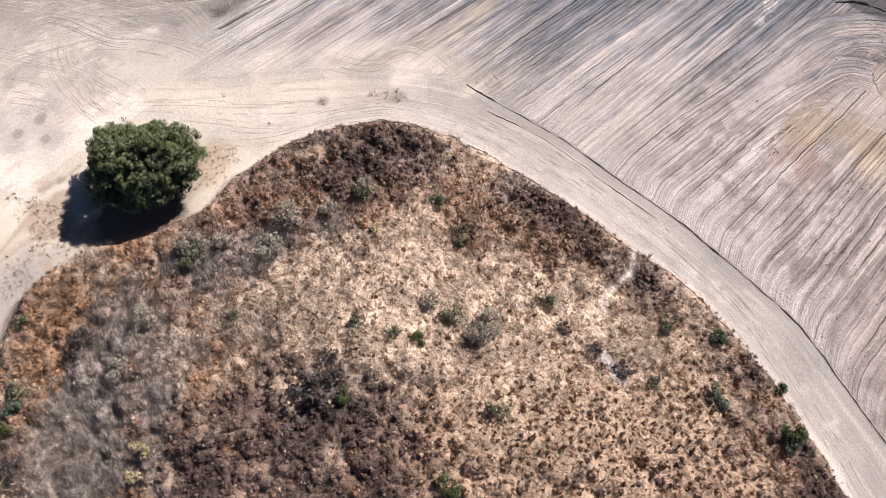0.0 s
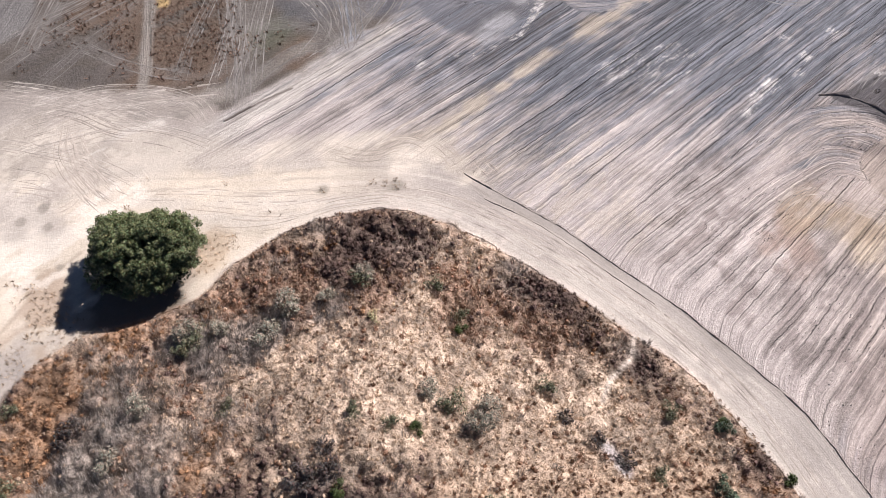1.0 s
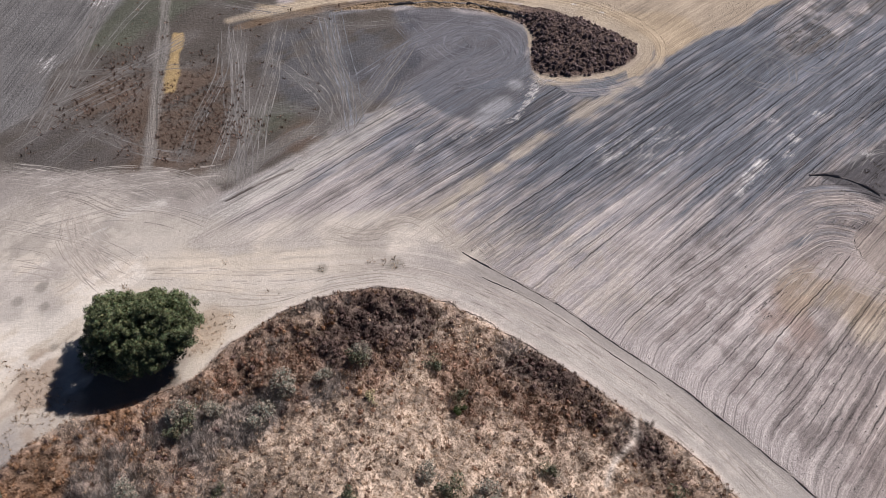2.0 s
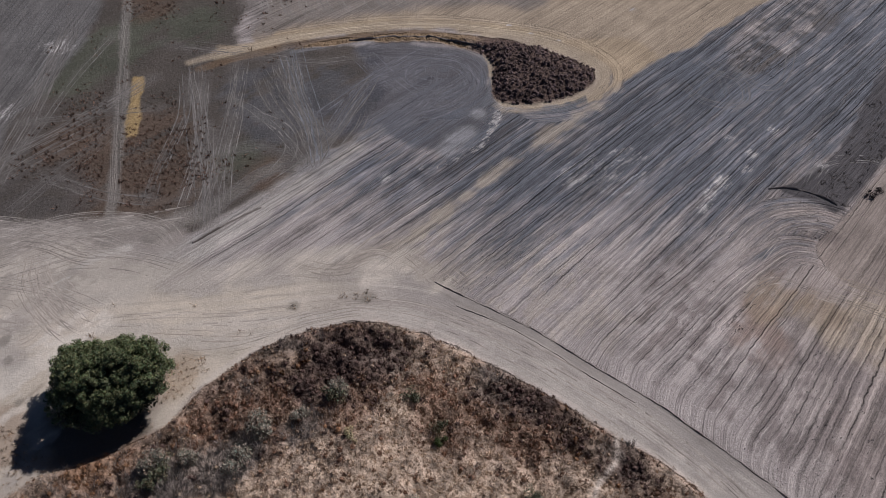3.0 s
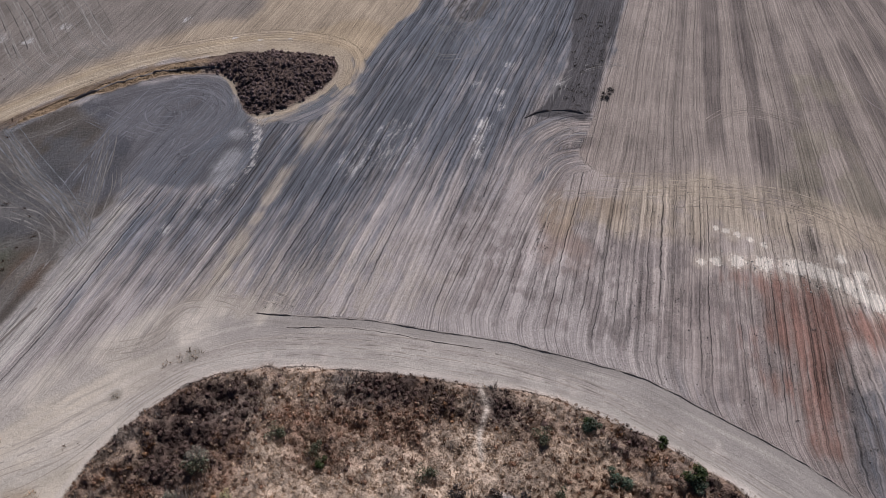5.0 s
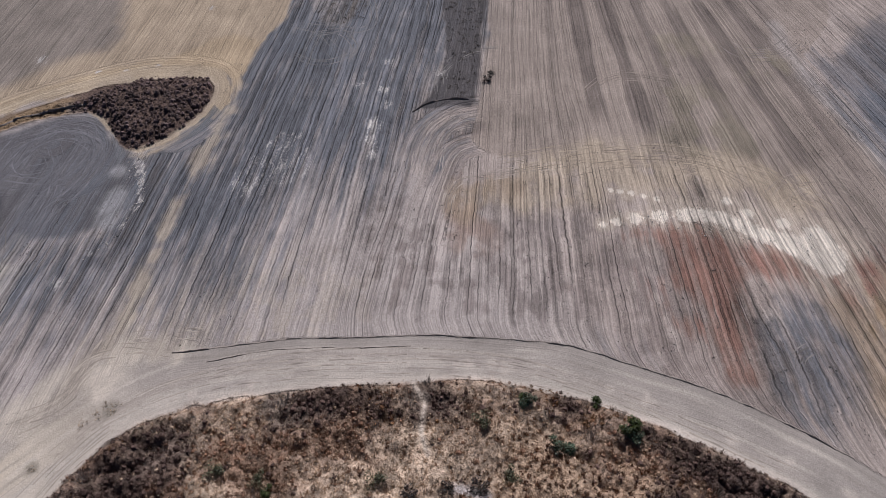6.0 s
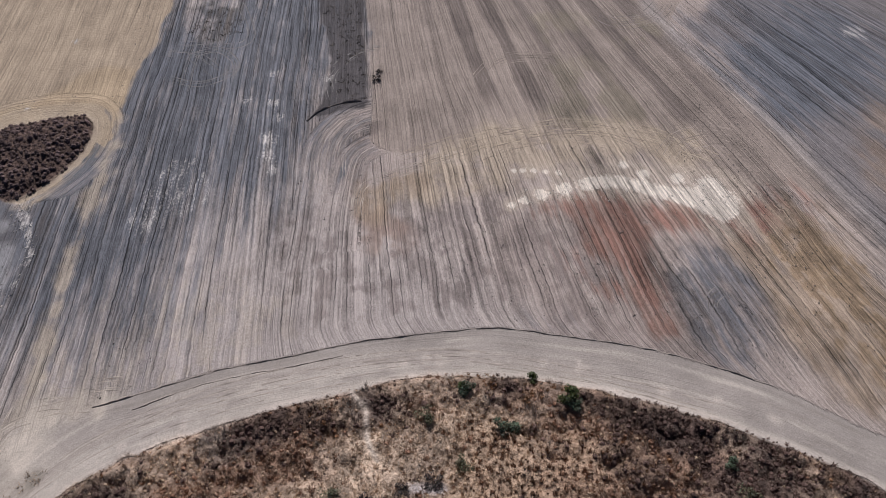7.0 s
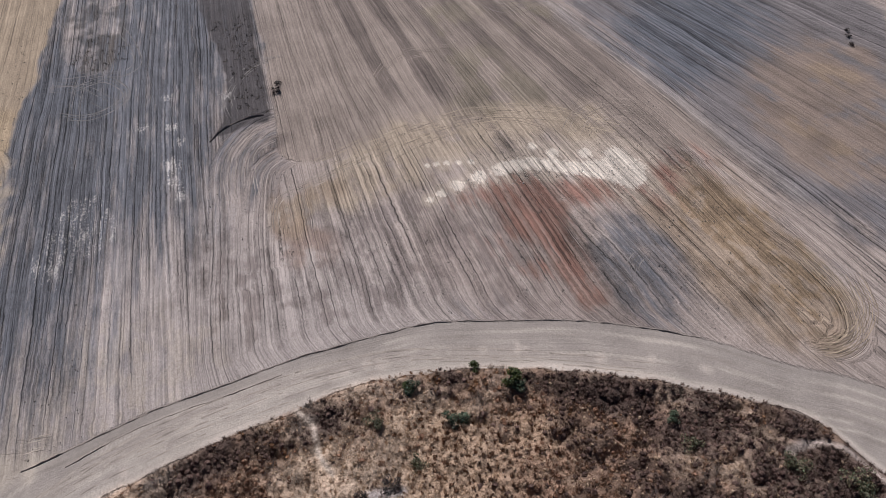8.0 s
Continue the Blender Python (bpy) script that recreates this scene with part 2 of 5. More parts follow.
    comb_ = calc(t, "ADD", calc(t, "MULTIPLY", calc(t, "SUBTRACT", drawn, 0.5), 3.0), calc(t, "MULTIPLY", calc(t, "SUBTRACT", ragged, 0.5), 1.3))
    comb_ = calc(t, "ADD", comb_, calc(t, "MULTIPLY", tone_of(1.3, 37.0), 0.5))
    base = tone.outputs["Color"]
    for amount, edge, lo, hi, rgb in (
            (kinds.outputs[1], comb_, -0.15, 1.05, (0.120, 0.129, 0.147)), (kinds.outputs[2], comb_, 0.2, 1.0, (0.255, 0.145, 0.113)),
            (soils.outputs["Alpha"], fray, 0.62, 0.85, (0.46, 0.435, 0.41)), (kinds.outputs[0], fray, 0.36, 0.62, (0.66, 0.595, 0.51))):
        there = spread(amount, 0.02, 0.2, 0.0, 1.0)
        m_ = calc(t, "MULTIPLY", calc(t, "MULTIPLY", spread(calc(t, "ADD", amount, edge), lo, hi, 0.0, 1.0), there), 0.92)
        blend = t.nodes.new("ShaderNodeMix")
        blend.data_type = "RGBA"
        t.links.new(m_, blend.inputs[0])
        t.links.new(base, blend.inputs[6])
        blend.inputs[7].default_value = (*rgb, 1)
        base = blend.outputs[2]
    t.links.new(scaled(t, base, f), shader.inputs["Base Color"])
    h = calc(t, "ADD", calc(t, "MULTIPLY", streak, 0.12), calc(t, "MULTIPLY", fine, 0.3))
    h = calc(t, "ADD", h, calc(t, "MULTIPLY", dark, -0.15))
    h = calc(t, "ADD", h, calc(t, "MULTIPLY", hair, -0.1))
    h = calc(t, "ADD", h, calc(t, "MULTIPLY", pale, 0.12))
    h = calc(t, "MULTIPLY", h, s)
    h = calc(t, "ADD", h, calc(t, "MULTIPLY", calc(t, "ADD", calc(t, "MULTIPLY", clod, 0.45), calc(t, "MULTIPLY", grain, 0.1)), tone.outputs["Alpha"]))
    h = calc(t, "SUBTRACT", h, calc(t, "MULTIPLY", calc(t, "MULTIPLY", tuft, 0.6), tuft_gate))
    bump(t, shader, h, 1.0, 0.4)
    return m


def tinted_material(name, rough=0.85, scale=6.0, relief=0.0):
    """Plants: the colour is each clump's own, with a fine grain."""
    m, t, shader = nodes_of(name, rough)
    tone = attribute(t, "tone")
    where = t.nodes.new("ShaderNodeTexCoord").outputs["Object"]
    f = calc(t, "ADD", calc(t, "MULTIPLY", noisy(t, where, scale, 4.0), 0.7), 0.65)
    t.links.new(scaled(t, tone.outputs["Color"], f), shader.inputs["Base Color"])
    if relief:
        bump(t, shader, noisy(t, where, 14.0, 3.0, 0.7), 0.8, relief)
    return m


def plain_material(name, colour, rough=0.85, scale=8.0, depth=0.03):
    m, t, shader = nodes_of(name, rough)
    where = t.nodes.new("ShaderNodeTexCoord").outputs["Object"]
    grain = noisy(t, where, scale, 6.0, 0.7)
    rgb = t.nodes.new("ShaderNodeRGB")
    rgb.outputs[0].default_value = (*colour, 1)
    f = calc(t, "ADD", calc(t, "MULTIPLY", grain, 0.9), 0.55)
    t.links.new(scaled(t, rgb.outputs[0], f), shader.inputs["Base Color"])
    bump(t, shader, grain, 0.7, depth)
    return m


SOIL = soil_material()
DRY_PLANT = tinted_material("dry_plant", 0.95, 9.0, 0.06)
PRESSED = tinted_material("pressed_soil", 0.95, 5.0)
LEAF = tinted_material("green_leaf", 0.42, 3.0)
BARK = plain_material("grey_bark", (0.12, 0.095, 0.075), 0.9, 14.0)
CLOD = plain_material("soil_clod", (0.18, 0.155, 0.137), 0.95, 9.0)
LIP = plain_material("soil_lip", (0.27, 0.235, 0.205), 0.95, 5.0)
PALE_STONE = plain_material("pale_stone", (0.62, 0.57, 0.5), 0.9, 6.0)


def mesh_from(name, verts, faces, material, tones=None, smooth=False):
    """A mesh from number arrays; faces all have the same number of corners."""
    mesh = bpy.data.meshes.new(name)
    verts, faces = np.asarray(verts, np.float32), np.asarray(faces, np.int32)
    n, k = faces.shape
    mesh.vertices.add(len(verts))
    mesh.vertices.foreach_set("co", verts.ravel())
    mesh.loops.add(n * k)
    mesh.loops.foreach_set("vertex_index", faces.ravel())
    mesh.polygons.add(n)
    mesh.polygons.foreach_set("loop_start", np.arange(0, n * k, k, dtype=np.int32))
    mesh.polygons.foreach_set("loop_total", np.full(n, k, np.int32))
    mesh.polygons.foreach_set("use_smooth", np.full(n, smooth))
    mesh.update(calc_edges=True)
    if tones is not None:
        layer = mesh.attributes.new("tone", "FLOAT_COLOR", "POINT")
        layer.data.foreach_set("color", (tones if tones.shape[1] == 4 else np.c_[tones, np.ones(len(tones))]).astype(np.float32).ravel())
    mesh.materials.append(material)
    return mesh


# ---- ground: one sheet to the horizon ----
def axis_steps(lo, hi, gap, far):
    mid = np.arange(lo, hi + gap / 2, gap)
    out, d, s = [], gap, 0.0
    while s < far:
        d *= 1.25
        s += d
        out.append(s)
    out = np.array(out)
    return np.r_[lo - out[::-1], mid, mid[-1] + out]


GX, GY = np.meshgrid(axis_steps(-64, 112, 0.22, 2600), axis_steps(-32, 112, 0.22, 2600))
shape = GX.shape
gx, gy = GX.ravel(), GY.ravel()
_, in_mound = mound_height(gx, gy)
in_road, road_run = inside(gx, gy, ROAD_OUT)

# furrows: parallel to the west, fanning out from a far point to the east
FAN = np.array([160.0, 148.0])
co, si = math.cos(ROW_ANGLE), math.sin(ROW_ANGLE)
ru, rv = -gx * si + gy * co, gx * co + gy * si
fan_u = FAN @ np.array([-si, co])
swing = np.arctan2(FAN[1] - gy, FAN[0] - gx) - ROW_ANGLE
ru_fan = fan_u - 140.0 * swing
fan = (ru < fan_u) & (gx < 150)
ru = np.where(fan, ru_fan, ru)
out_by = np.maximum(-in_road, 0)
ru = ru + 0.075 * np.maximum(3.2 - out_by, 0) ** 2 * step(12, 20, gx)
strength = 0.6 + 0.4 * step(0.5, 8.0, out_by)
wob = 1.7 * layers(gx, gy, 3.0, 11, 5)
wob_big = layers(gx, gy, 14.0, 21, 4)
stripe = 1.6 * layers(ru, rv * 0.05, 1.8, 41, 3)
wide_stripe = 1.6 * layers(ru, rv * 0.02, 5.0, 45, 2)
fleck = layers(ru, rv * 0.16, 0.9, 47, 4) + 0.8 * layers(gx, gy, 1.2, 48, 3)

colour = np.tile((0.385, 0.340, 0.313), (len(gx), 1))


def paint(mask, rgb):
    global colour
    mask = np.clip(mask, 0, 1)[:, None]
    colour = colour * (1 - mask) + np.array(rgb) * mask


def patch(spots, rgb, amount=1.0, rough=0.9):
    """Stains with ragged edges, drawn out along the furrows."""
    b = blobs(gx, gy, spots)
    paint(step(0.12, 0.95, b * (1 + rough * (wob + stripe) + 0.5 * fleck)) * amount, rgb)


def band(points, wide, rgb, amount=1.0, soft=0.3, rough=0.4):
    d, run = line_distance(gx, gy, smooth_line(points), wide * 2 + 3)
    m = step(wide / 2 + soft, wide / 2 - soft, d + rough * wob * wide * 0.5) * amount
    paint(m, rgb)
    return m, d, run


def flecks(spots, rgb, amount=1.0, share=0.1):
    """Broken streaks of another soil along the furrows."""
    b = blobs(gx, gy, spots)
    paint(step(0.0, 0.5, np.minimum(b, 1.1) * 0.55 + fleck * 1.1 - 0.42 + share) * step(0.05, 0.5, b) * amount, rgb)


MARKS = []


def track(points, rgb, amount=0.6, gauge=1.6, wide=0.26):
    """Two wheel marks, built further down as low crests of pressed soil."""
    MARKS.append((points, rgb, min(amount, 0.9), gauge, wide))


def arcs(points, rgb, amount, count, gap):
    """Several thin parallel furrow crests along a curve."""
    for k in range(count):
        MARKS.append((points, rgb if k % 3 else [c * 0.62 for c in rgb], amount, 2 * gap * (k + 0.5) * 0.5, 0.2))


def area(points, rgb, amount=1.0, soft=0.5, rough=0.6):
    d, _ = inside(gx, gy, smooth_line(points, True), 14)
    m = step(-soft, soft, d + rough * (wob + 0.6 * stripe)) * amount
    paint(m, rgb)
    return m


def comb(points, wide, part=1.0, keep=None, joined=False):
    """Let the furrows follow a curve within a strip; joined: they run on from those at its start."""
    line = smooth_line(points, parts=6)
    d, run = line_distance(gx, gy, line, wide * 2)
    along = np.r_[0, np.cumsum(np.hypot(*np.diff(line, axis=0).T))]
    far_end = along[-1]
    half = np.zeros(d.shape) + wide / 2 * (1 if joined else step(0, 5, run)) * (step(0, 5, far_end - run) if keep is None else 1)
    pick = (d < half) & (run > 0.02) & (run < far_end - 0.05)
    if keep is not None:
        pick &= keep > 0.5
    cx, cy = np.interp(run[pick], along, line[:, 0]), np.interp(run[pick], along, line[:, 1])
    ahead = np.minimum(run[pick] + 0.3, far_end)
    tx, ty = np.interp(ahead, along, line[:, 0]) - cx, np.interp(ahead, along, line[:, 1]) - cy
    side = np.sign(tx * (gy[pick] - cy) - ty * (gx[pick] - cx)) * d[pick]
    first = np.argmin(np.hypot(gx - line[0, 0], gy - line[0, 1]))
    way = 1.0 if (line[1] - line[0]) @ np.array([co, si]) > 0 else -1.0
    ru[pick], rv[pick] = ru[first] + way * side, rv[first] + way * run[pick]
    edge = 0.15 + 0.85 * step(0.0, 0.6, half[pick] - d[pick])
    if joined:
        edge = 1 - (1 - edge) * step(3, 8, run[pick])
    if keep is not None:
        edge = edge * step(0.0, 0.35, keep[pick] - 0.5)
    strength[pick] = part * edge


def rings(x, y, r, part=0.8, squash=1.0):
    d = np.hypot(gx - x, (gy - y) * squash)
    pick = d < r
    ru[pick], rv[pick] = d[pick] * 1.3 + 80, (np.arctan2(gy - y, gx - x) * d)[pick]
    strength[pick] = part


paint(step(26, 46, gx + 4 * wob_big) * step(48, 34, gy - 0.3 * gx + 4 * wob) * 0.8, (0.345, 0.288, 0.25))
# slate-dark hollow of the ploughed field
slate_in = 0.9 * np.minimum(blobs(gx, gy, [(27, 64, 13), (44, 68, 16), (60, 78, 16), (12, 62, 9)]), 1.0) + 0.22 * blobs(gx, gy, [(0, 56, 9), (-8, 57, 8), (14, 53, 9), (30, 54, 12)]) + 0.34 * wob_big
slate_in += 0.6 * blobs(gx, gy, [(92, 6, 7), (88, 11, 6), (98, 2, 8), (84, 3, 5), (104, 8, 8)]) + 0.33 * blobs(gx, gy, [(47, -1, 4), (50, 1, 4), (53, 3, 4), (44, -3, 3)]) + 0.6 * blobs(gx, gy, [(1, 60, 5), (-6, 60, 4)])
slate_in += 0.8 * blobs(gx, gy, [(58, 72, 8), (66, 82, 9), (50, 80, 8), (46, 72, 7), (76, 90, 9)]) + 0.3 * blobs(gx, gy, [(38, 52, 7), (44, 56, 6)])
red_in, white_in, pale_in = np.zeros(gx.shape), np.zeros(gx.shape), np.zeros(gx.shape)
flecks([(8, 43, 5), (15, 40, 5), (2, 46, 4), (11, 46, 5), (20, 38, 5)], (0.42, 0.365, 0.31), 0.75, 0.22)
flecks([(26, 40, 9), (36, 28, 8), (32, 48, 8), (44, 18, 7)], (0.36, 0.32, 0.295), 0.6, 0.12)
flecks([(30, 36, 9), (40, 26, 9), (44, 10, 7), (46, 20, 7)], (0.20, 0.165, 0.15), 0.6, 0.1)
tan_row, _, _ = band([(-2, 47.2), (8.5, 56), (16, 62.6), (22, 67.2), (30, 73.5)], 1.8, (0.36, 0.31, 0.24), 0.75, 0.9, 1.2)
slate_in *= 1 - 0.95 * np.minimum(tan_row * 1.4, 1)
patch([(45, 12, 8), (46, 1, 8), (42, 20, 6), (64, -2, 6), (68, 4, 5), (39, 6, 5)], (0.235, 0.19, 0.168), 0.45, 0.7)
# tan plot with broad pale and dark bands
tan_mask = area([(44.5, 43), (50.6, 48.6), (62, 58.5), (74, 70), (110, 104), (150, 80), (110, 32), (88.6, 24), (79, 6), (72, -5), (66, 4), (62, 20), (52, 33)], (0.285, 0.238, 0.202), 0.9, 0.3, 0.35)
slate_in *= 1 - tan_mask
strength *= 1 - 0.35 * tan_mask
tan_in, _ = inside(gx, gy, np.array([(60.0, 40.0), (72, 56), (110, 95), (130, 70), (88, 25), (76, 8), (68, 18)]), 10)
paint(step(-2, 2, tan_in) * step(-0.1, 0.25, np.sin(ru * 2 * np.pi / 5.2) * 0.4 + 0.5 * wob_big + 0.3 * wide_stripe) * 0.8, (0.155, 0.128, 0.113))
patch([(39, 37, 3), (45, 34, 4), (52, 31, 5), (58, 26, 5), (64, 20, 4), (67, 13, 4)], (0.42, 0.345, 0.255), 0.7, 0.5)
patch([(37, 36, 2.5), (34, 33, 3), (41, 40, 2)], (0.27, 0.185, 0.14), 0.5)
# right-hand fields
area([(93, 21), (79, 5.5), (72, -5), (66.5, -14), (64, -24), (74, -34), (100, -30), (118, 0), (110, 20)], (0.150, 0.142, 0.146), 0.85, 2.0, 2.2)
band([(95, 32), (88.6, 23.8), (78.7, 5.7), (72.5, -3.9), (66, -14)], 2.2, (0.33, 0.30, 0.28), 0.55, 0.9)
BROWN_AT = [(80, -12, 6), (86, -16, 7), (74, -16, 4), (78, -21, 6), (94, -14, 7), (88, -8, 4)]
patch(BROWN_AT, (0.25, 0.195, 0.155), 0.85, 0.5)
patch([(79, -13, 2.5), (84, -19, 3), (76, -18, 2), (90, -15, 3)], (0.30, 0.225, 0.145), 0.45, 2.0)
patch([(83, -14, 2), (77, -15, 1.6), (88, -19, 2.5), (81, -9, 2)], (0.16, 0.125, 0.105), 0.4, 2.4)
strength *= 1 - 0.45 * np.minimum(blobs(gx, gy, BROWN_AT), 1)
patch([(72, 30, 4), (66, 27, 3.5), (80, 38, 4), (70, 22, 3), (85, 28, 4)], (0.235, 0.205, 0.15), 0.55, 1.3)
patch([(58, -9, 5), (54, -15, 5), (63, -3, 5), (49.5, -19.5, 4), (51, -9, 4), (57, -2, 4), (48, -14, 3.5)], (0.325, 0.248, 0.175), 0.75, 0.4)
flecks([(56, -10, 5), (52, -16, 4), (60, -5, 4)], (0.335, 0.235, 0.13), 0.7, 0.15)
flecks([(55, -9, 6), (50, -15, 5), (62, -2, 5)], (0.19, 0.145, 0.11), 0.5, 0.05)
flecks([(48, 0, 4), (51, 3, 4), (44.5, -2, 3)], (0.15, 0.132, 0.122), 0.75, 0.16)
# rust-red soil and the white outcrop
RED_AT = [(48.6, 20.8, 1.8), (51.0, 18.0, 2.2), (52.8, 15.4, 2.4), (52.0, 12.6, 2.4), (54.6, 11.2, 2.2), (56.2, 8.4, 2.0), (49.6, 11.4, 2.4), (47.2, 9.0, 2.2), (44.6, 6.2, 2.0), (42.2, 3.4, 1.8), (48.0, 14.0, 2.0), (43.2, 9.6, 1.6), (62.8, 1.4, 1.1), (61.0, -0.4, 1.0)]
red_in = 0.62 * np.minimum(blobs(gx, gy, RED_AT), 1.1) + 0.3 * blobs(gx, gy, [(58, 7, 4), (46, 14, 4), (61, 1, 4), (66, 0, 4)])
patch(RED_AT, (0.26, 0.18, 0.145), 0.65, 0.7)
WHITE_AT = [(46.7, 24.5, 0.55), (48.2, 23.8, 0.7), (50.3, 22.6, 0.9), (52.6, 20.9, 1.1), (54.9, 19.0, 1.2), (56.4, 17.4, 1.1), (57.6, 15.6, 1.2), (58.3, 13.4, 1.2), (59.0, 11.2, 1.3), (59.8, 8.9, 1.4),
            (60.6, 6.6, 1.9), (62.0, 5.2, 1.9), (60.4, 4.2, 1.5), (51.6, 27.2, 0.4), (52.3, 26.3, 0.45), (53.0, 25.3, 0.45), (53.7, 24.0, 0.45), (54.4, 22.7, 0.5), (60.2, 17.0, 0.7), (60.4, 14.4, 0.8), (62.0, 10.8, 0.9), (63.4, 7.4, 1.2)]
patch([(p, q, w * 1.9) for p, q, w in WHITE_AT], (0.43, 0.365, 0.295), 0.65, 0.7)
white_in = 1.0 * np.minimum(blobs(gx, gy, WHITE_AT), 1.0)
pale_in = 0.62 * np.minimum(blobs(gx, gy, [(23.8, 58.3, 4), (28.3, 59.7, 3.6), (20.0, 56.6, 3), (26, 55.5, 3)]), 1) + 0.75 * np.minimum(blobs(gx, gy, [
    (51.4, 57.2, 1.6), (38.2, 55.2, 2.0), (36.0, 53.0, 1.6), (41.6, 62.9, 1.8), (34.4, 50.6, 1.6), (41.8, 57.1, 1.6), (43.6, 59.5, 1.4), (-2.5, 58.8, 1.8), (47.5, 63.5, 1.4),
    (12.8, 69.4, 0.9), (12.3, 68.4, 0.9), (11.8, 67.2, 0.9), (11.3, 66.0, 0.8), (10.6, 64.8, 0.8), (9.8, 63.6, 0.9), (8.6, 62.6, 0.8), (6.4, 61.2, 1.0), (2, 59.8, 1.0), (12.2, 96.7, 1.6), (36.2, 91.8, 1.2), (-13, 105.8, 2.4), (-4.2, 104.2, 2.4), (-9.4, 103.2, 1.6), (104, 2.2, 3.5), (23.6, 84.6, 0.8), (19.7, 86.6, 0.8), (16.7, 89, 0.8), (-52, 74, 3), (-49, 88, 4)]), 1)
area([(49.0, 54.6), (50.6, 56.0), (53.6, 58.8), (52.8, 59.4), (50.4, 57.2), (48.4, 55.2)], (0.40, 0.38, 0.36), 0.55, 0.3, 0.9)
# dark weedy plot before the tan one
plot = area([(64, 70.6), (88, 94), (100, 92), (71, 67), (62, 59.6), (51, 49.4), (48, 51), (44.4, 53.4), (49.2, 55.6), (56, 61)], (0.066, 0.062, 0.065), 0.92, 0.3, 0.35)
strength *= 1 - 0.45 * plot
patch([(52, 81, 5), (57, 84, 5), (49, 77, 4), (64, 88, 5)], (0.085, 0.075, 0.066), 0.85, 0.9)
patch([(42.4, 74.4, 4.5), (44, 70, 3.5), (40, 78, 3)], (0.115, 0.112, 0.112), 0.6, 0.9)
slate_in *= 1 - 0.85 * np.minimum(blobs(gx, gy, [(52, 81, 5), (57, 84, 5), (49, 77, 4), (64, 88, 5)]), 1)
SCRIBBLE = (0.185, 0.178, 0.175)

# stubble field to the north-west
stub = area([(-90, 53.5), (-46, 53.3), (-33, 53.8), (-27, 52.2), (-23, 51.6), (-17, 56.4), (-10, 62.6), (-4, 67.6), (-3, 80), (-6, 85.5), (-16, 85.5), (-24, 87), (-23, 94), (-27, 110), (-60, 130), (-120, 130)], (0.088, 0.075, 0.063), 1.0, 0.9, 1.0)
strength *= 1 - 0.85 * stub
slate_in *= 1 - stub
for spots, rgb in (([(-44, 82, 6), (-41, 90, 6), (-21, 63, 4), (-30, 92, 5)], (0.088, 0.092, 0.066)), ([(-29, 61, 6), (-35, 58, 5), (-17, 60, 3), (-31, 68, 5), (-41, 68, 5), (-38, 98, 4)], (0.115, 0.08, 0.057)), ([(-12, 77, 6), (-16, 70, 5), (-20, 76, 5)], (0.09, 0.089, 0.092)), ([(-46, 57, 5), (-40, 58, 4)], (0.09, 0.079, 0.071))):
    patch(spots, rgb, 0.8, 0.6)
slate = area([(-10, 67), (-4, 66.5), (4, 62.5), (10, 64), (12.5, 69), (12.5, 76), (13.5, 80), (9, 83.6), (2, 86), (-6, 85.6), (-4, 78)], (0.080, 0.081, 0.091), 0.85, 0.8)
strength *= 1 - 0.5 * slate
patch([(14, 69, 1.6), (13, 66, 2), (11.4, 63.6, 2), (9, 61.6, 2), (6, 60, 2), (2, 58.8, 2)], (0.06, 0.06, 0.066), 0.8, 0.8)
slate_in *= 1 - 0.7 * np.minimum(blobs(gx, gy, [(14, 69, 1.4), (13, 66, 1.8), (11.4, 63.6, 1.8), (9, 61.6, 1.8), (6, 60, 1.8), (2, 58.8, 1.8)]), 1)
patch([(6.6, 64.6, 1.8), (8.4, 66.2, 1.4), (10.2, 69.4, 1.2), (5, 62.8, 1.3)], (0.30, 0.297, 0.30), 0.85, 0.5)
slate_in *= 1 - np.minimum(blobs(gx, gy, [(6.6, 64.6, 2.2), (8.4, 66.2, 1.8), (10.2, 69.4, 1.6), (5, 62.8, 1.6)]), 1)
comb([(-6, 84.2), (0, 84.8), (5, 84.2), (9.6, 82), (11.8, 78.5), (11.2, 74.4), (7.4, 71.2), (2, 69)], 5.0, 0.4)
rings(6.2, 79.2, 2.6, 0.3, 1.15)
band([(-15, 84.6), (-7, 86.2), (3, 86.1), (10.2, 83.9), (13.2, 79), (12.3, 74), (11.0, 71)], 0.9, (0.215, 0.212, 0.215), 0.7, 0.3)
patch([(-10.5, 73, 2.4)], (0.065, 0.063, 0.064), 0.7, 0.5)
# fields beyond the yellow track
far_field = area([(-21, 88.6), (-16, 88.6), (4, 90.8), (24, 84.5), (29, 78), (28, 73), (23.5, 70), (37, 78.8), (47, 85.3), (75, 112), (60, 170), (-30, 170), (-20, 104)], (0.365, 0.293, 0.212), 1.0, 0.5, 0.4)
strength *= 1 - 0.45 * far_field
slate_in *= 1 - far_field
area([(-21, 89), (-12, 92), (2, 94), (14, 95), (26, 100), (40, 170), (-60, 170), (-26, 104)], (0.20, 0.176, 0.158), 0.85, 1.5)
west = area([(-70, 56), (-52, 62), (-50.5, 72), (-47.5, 82), (-45.5, 100), (-60, 130), (-90, 130)], (0.155, 0.147, 0.14), 0.85, 0.8)
pick = west > 0.3
ru[pick], rv[pick] = (gx * 0.985 - gy * 0.17)[pick], (gy * 0.985 + gx * 0.17)[pick]
strength = np.where(pick, 0.55, strength)
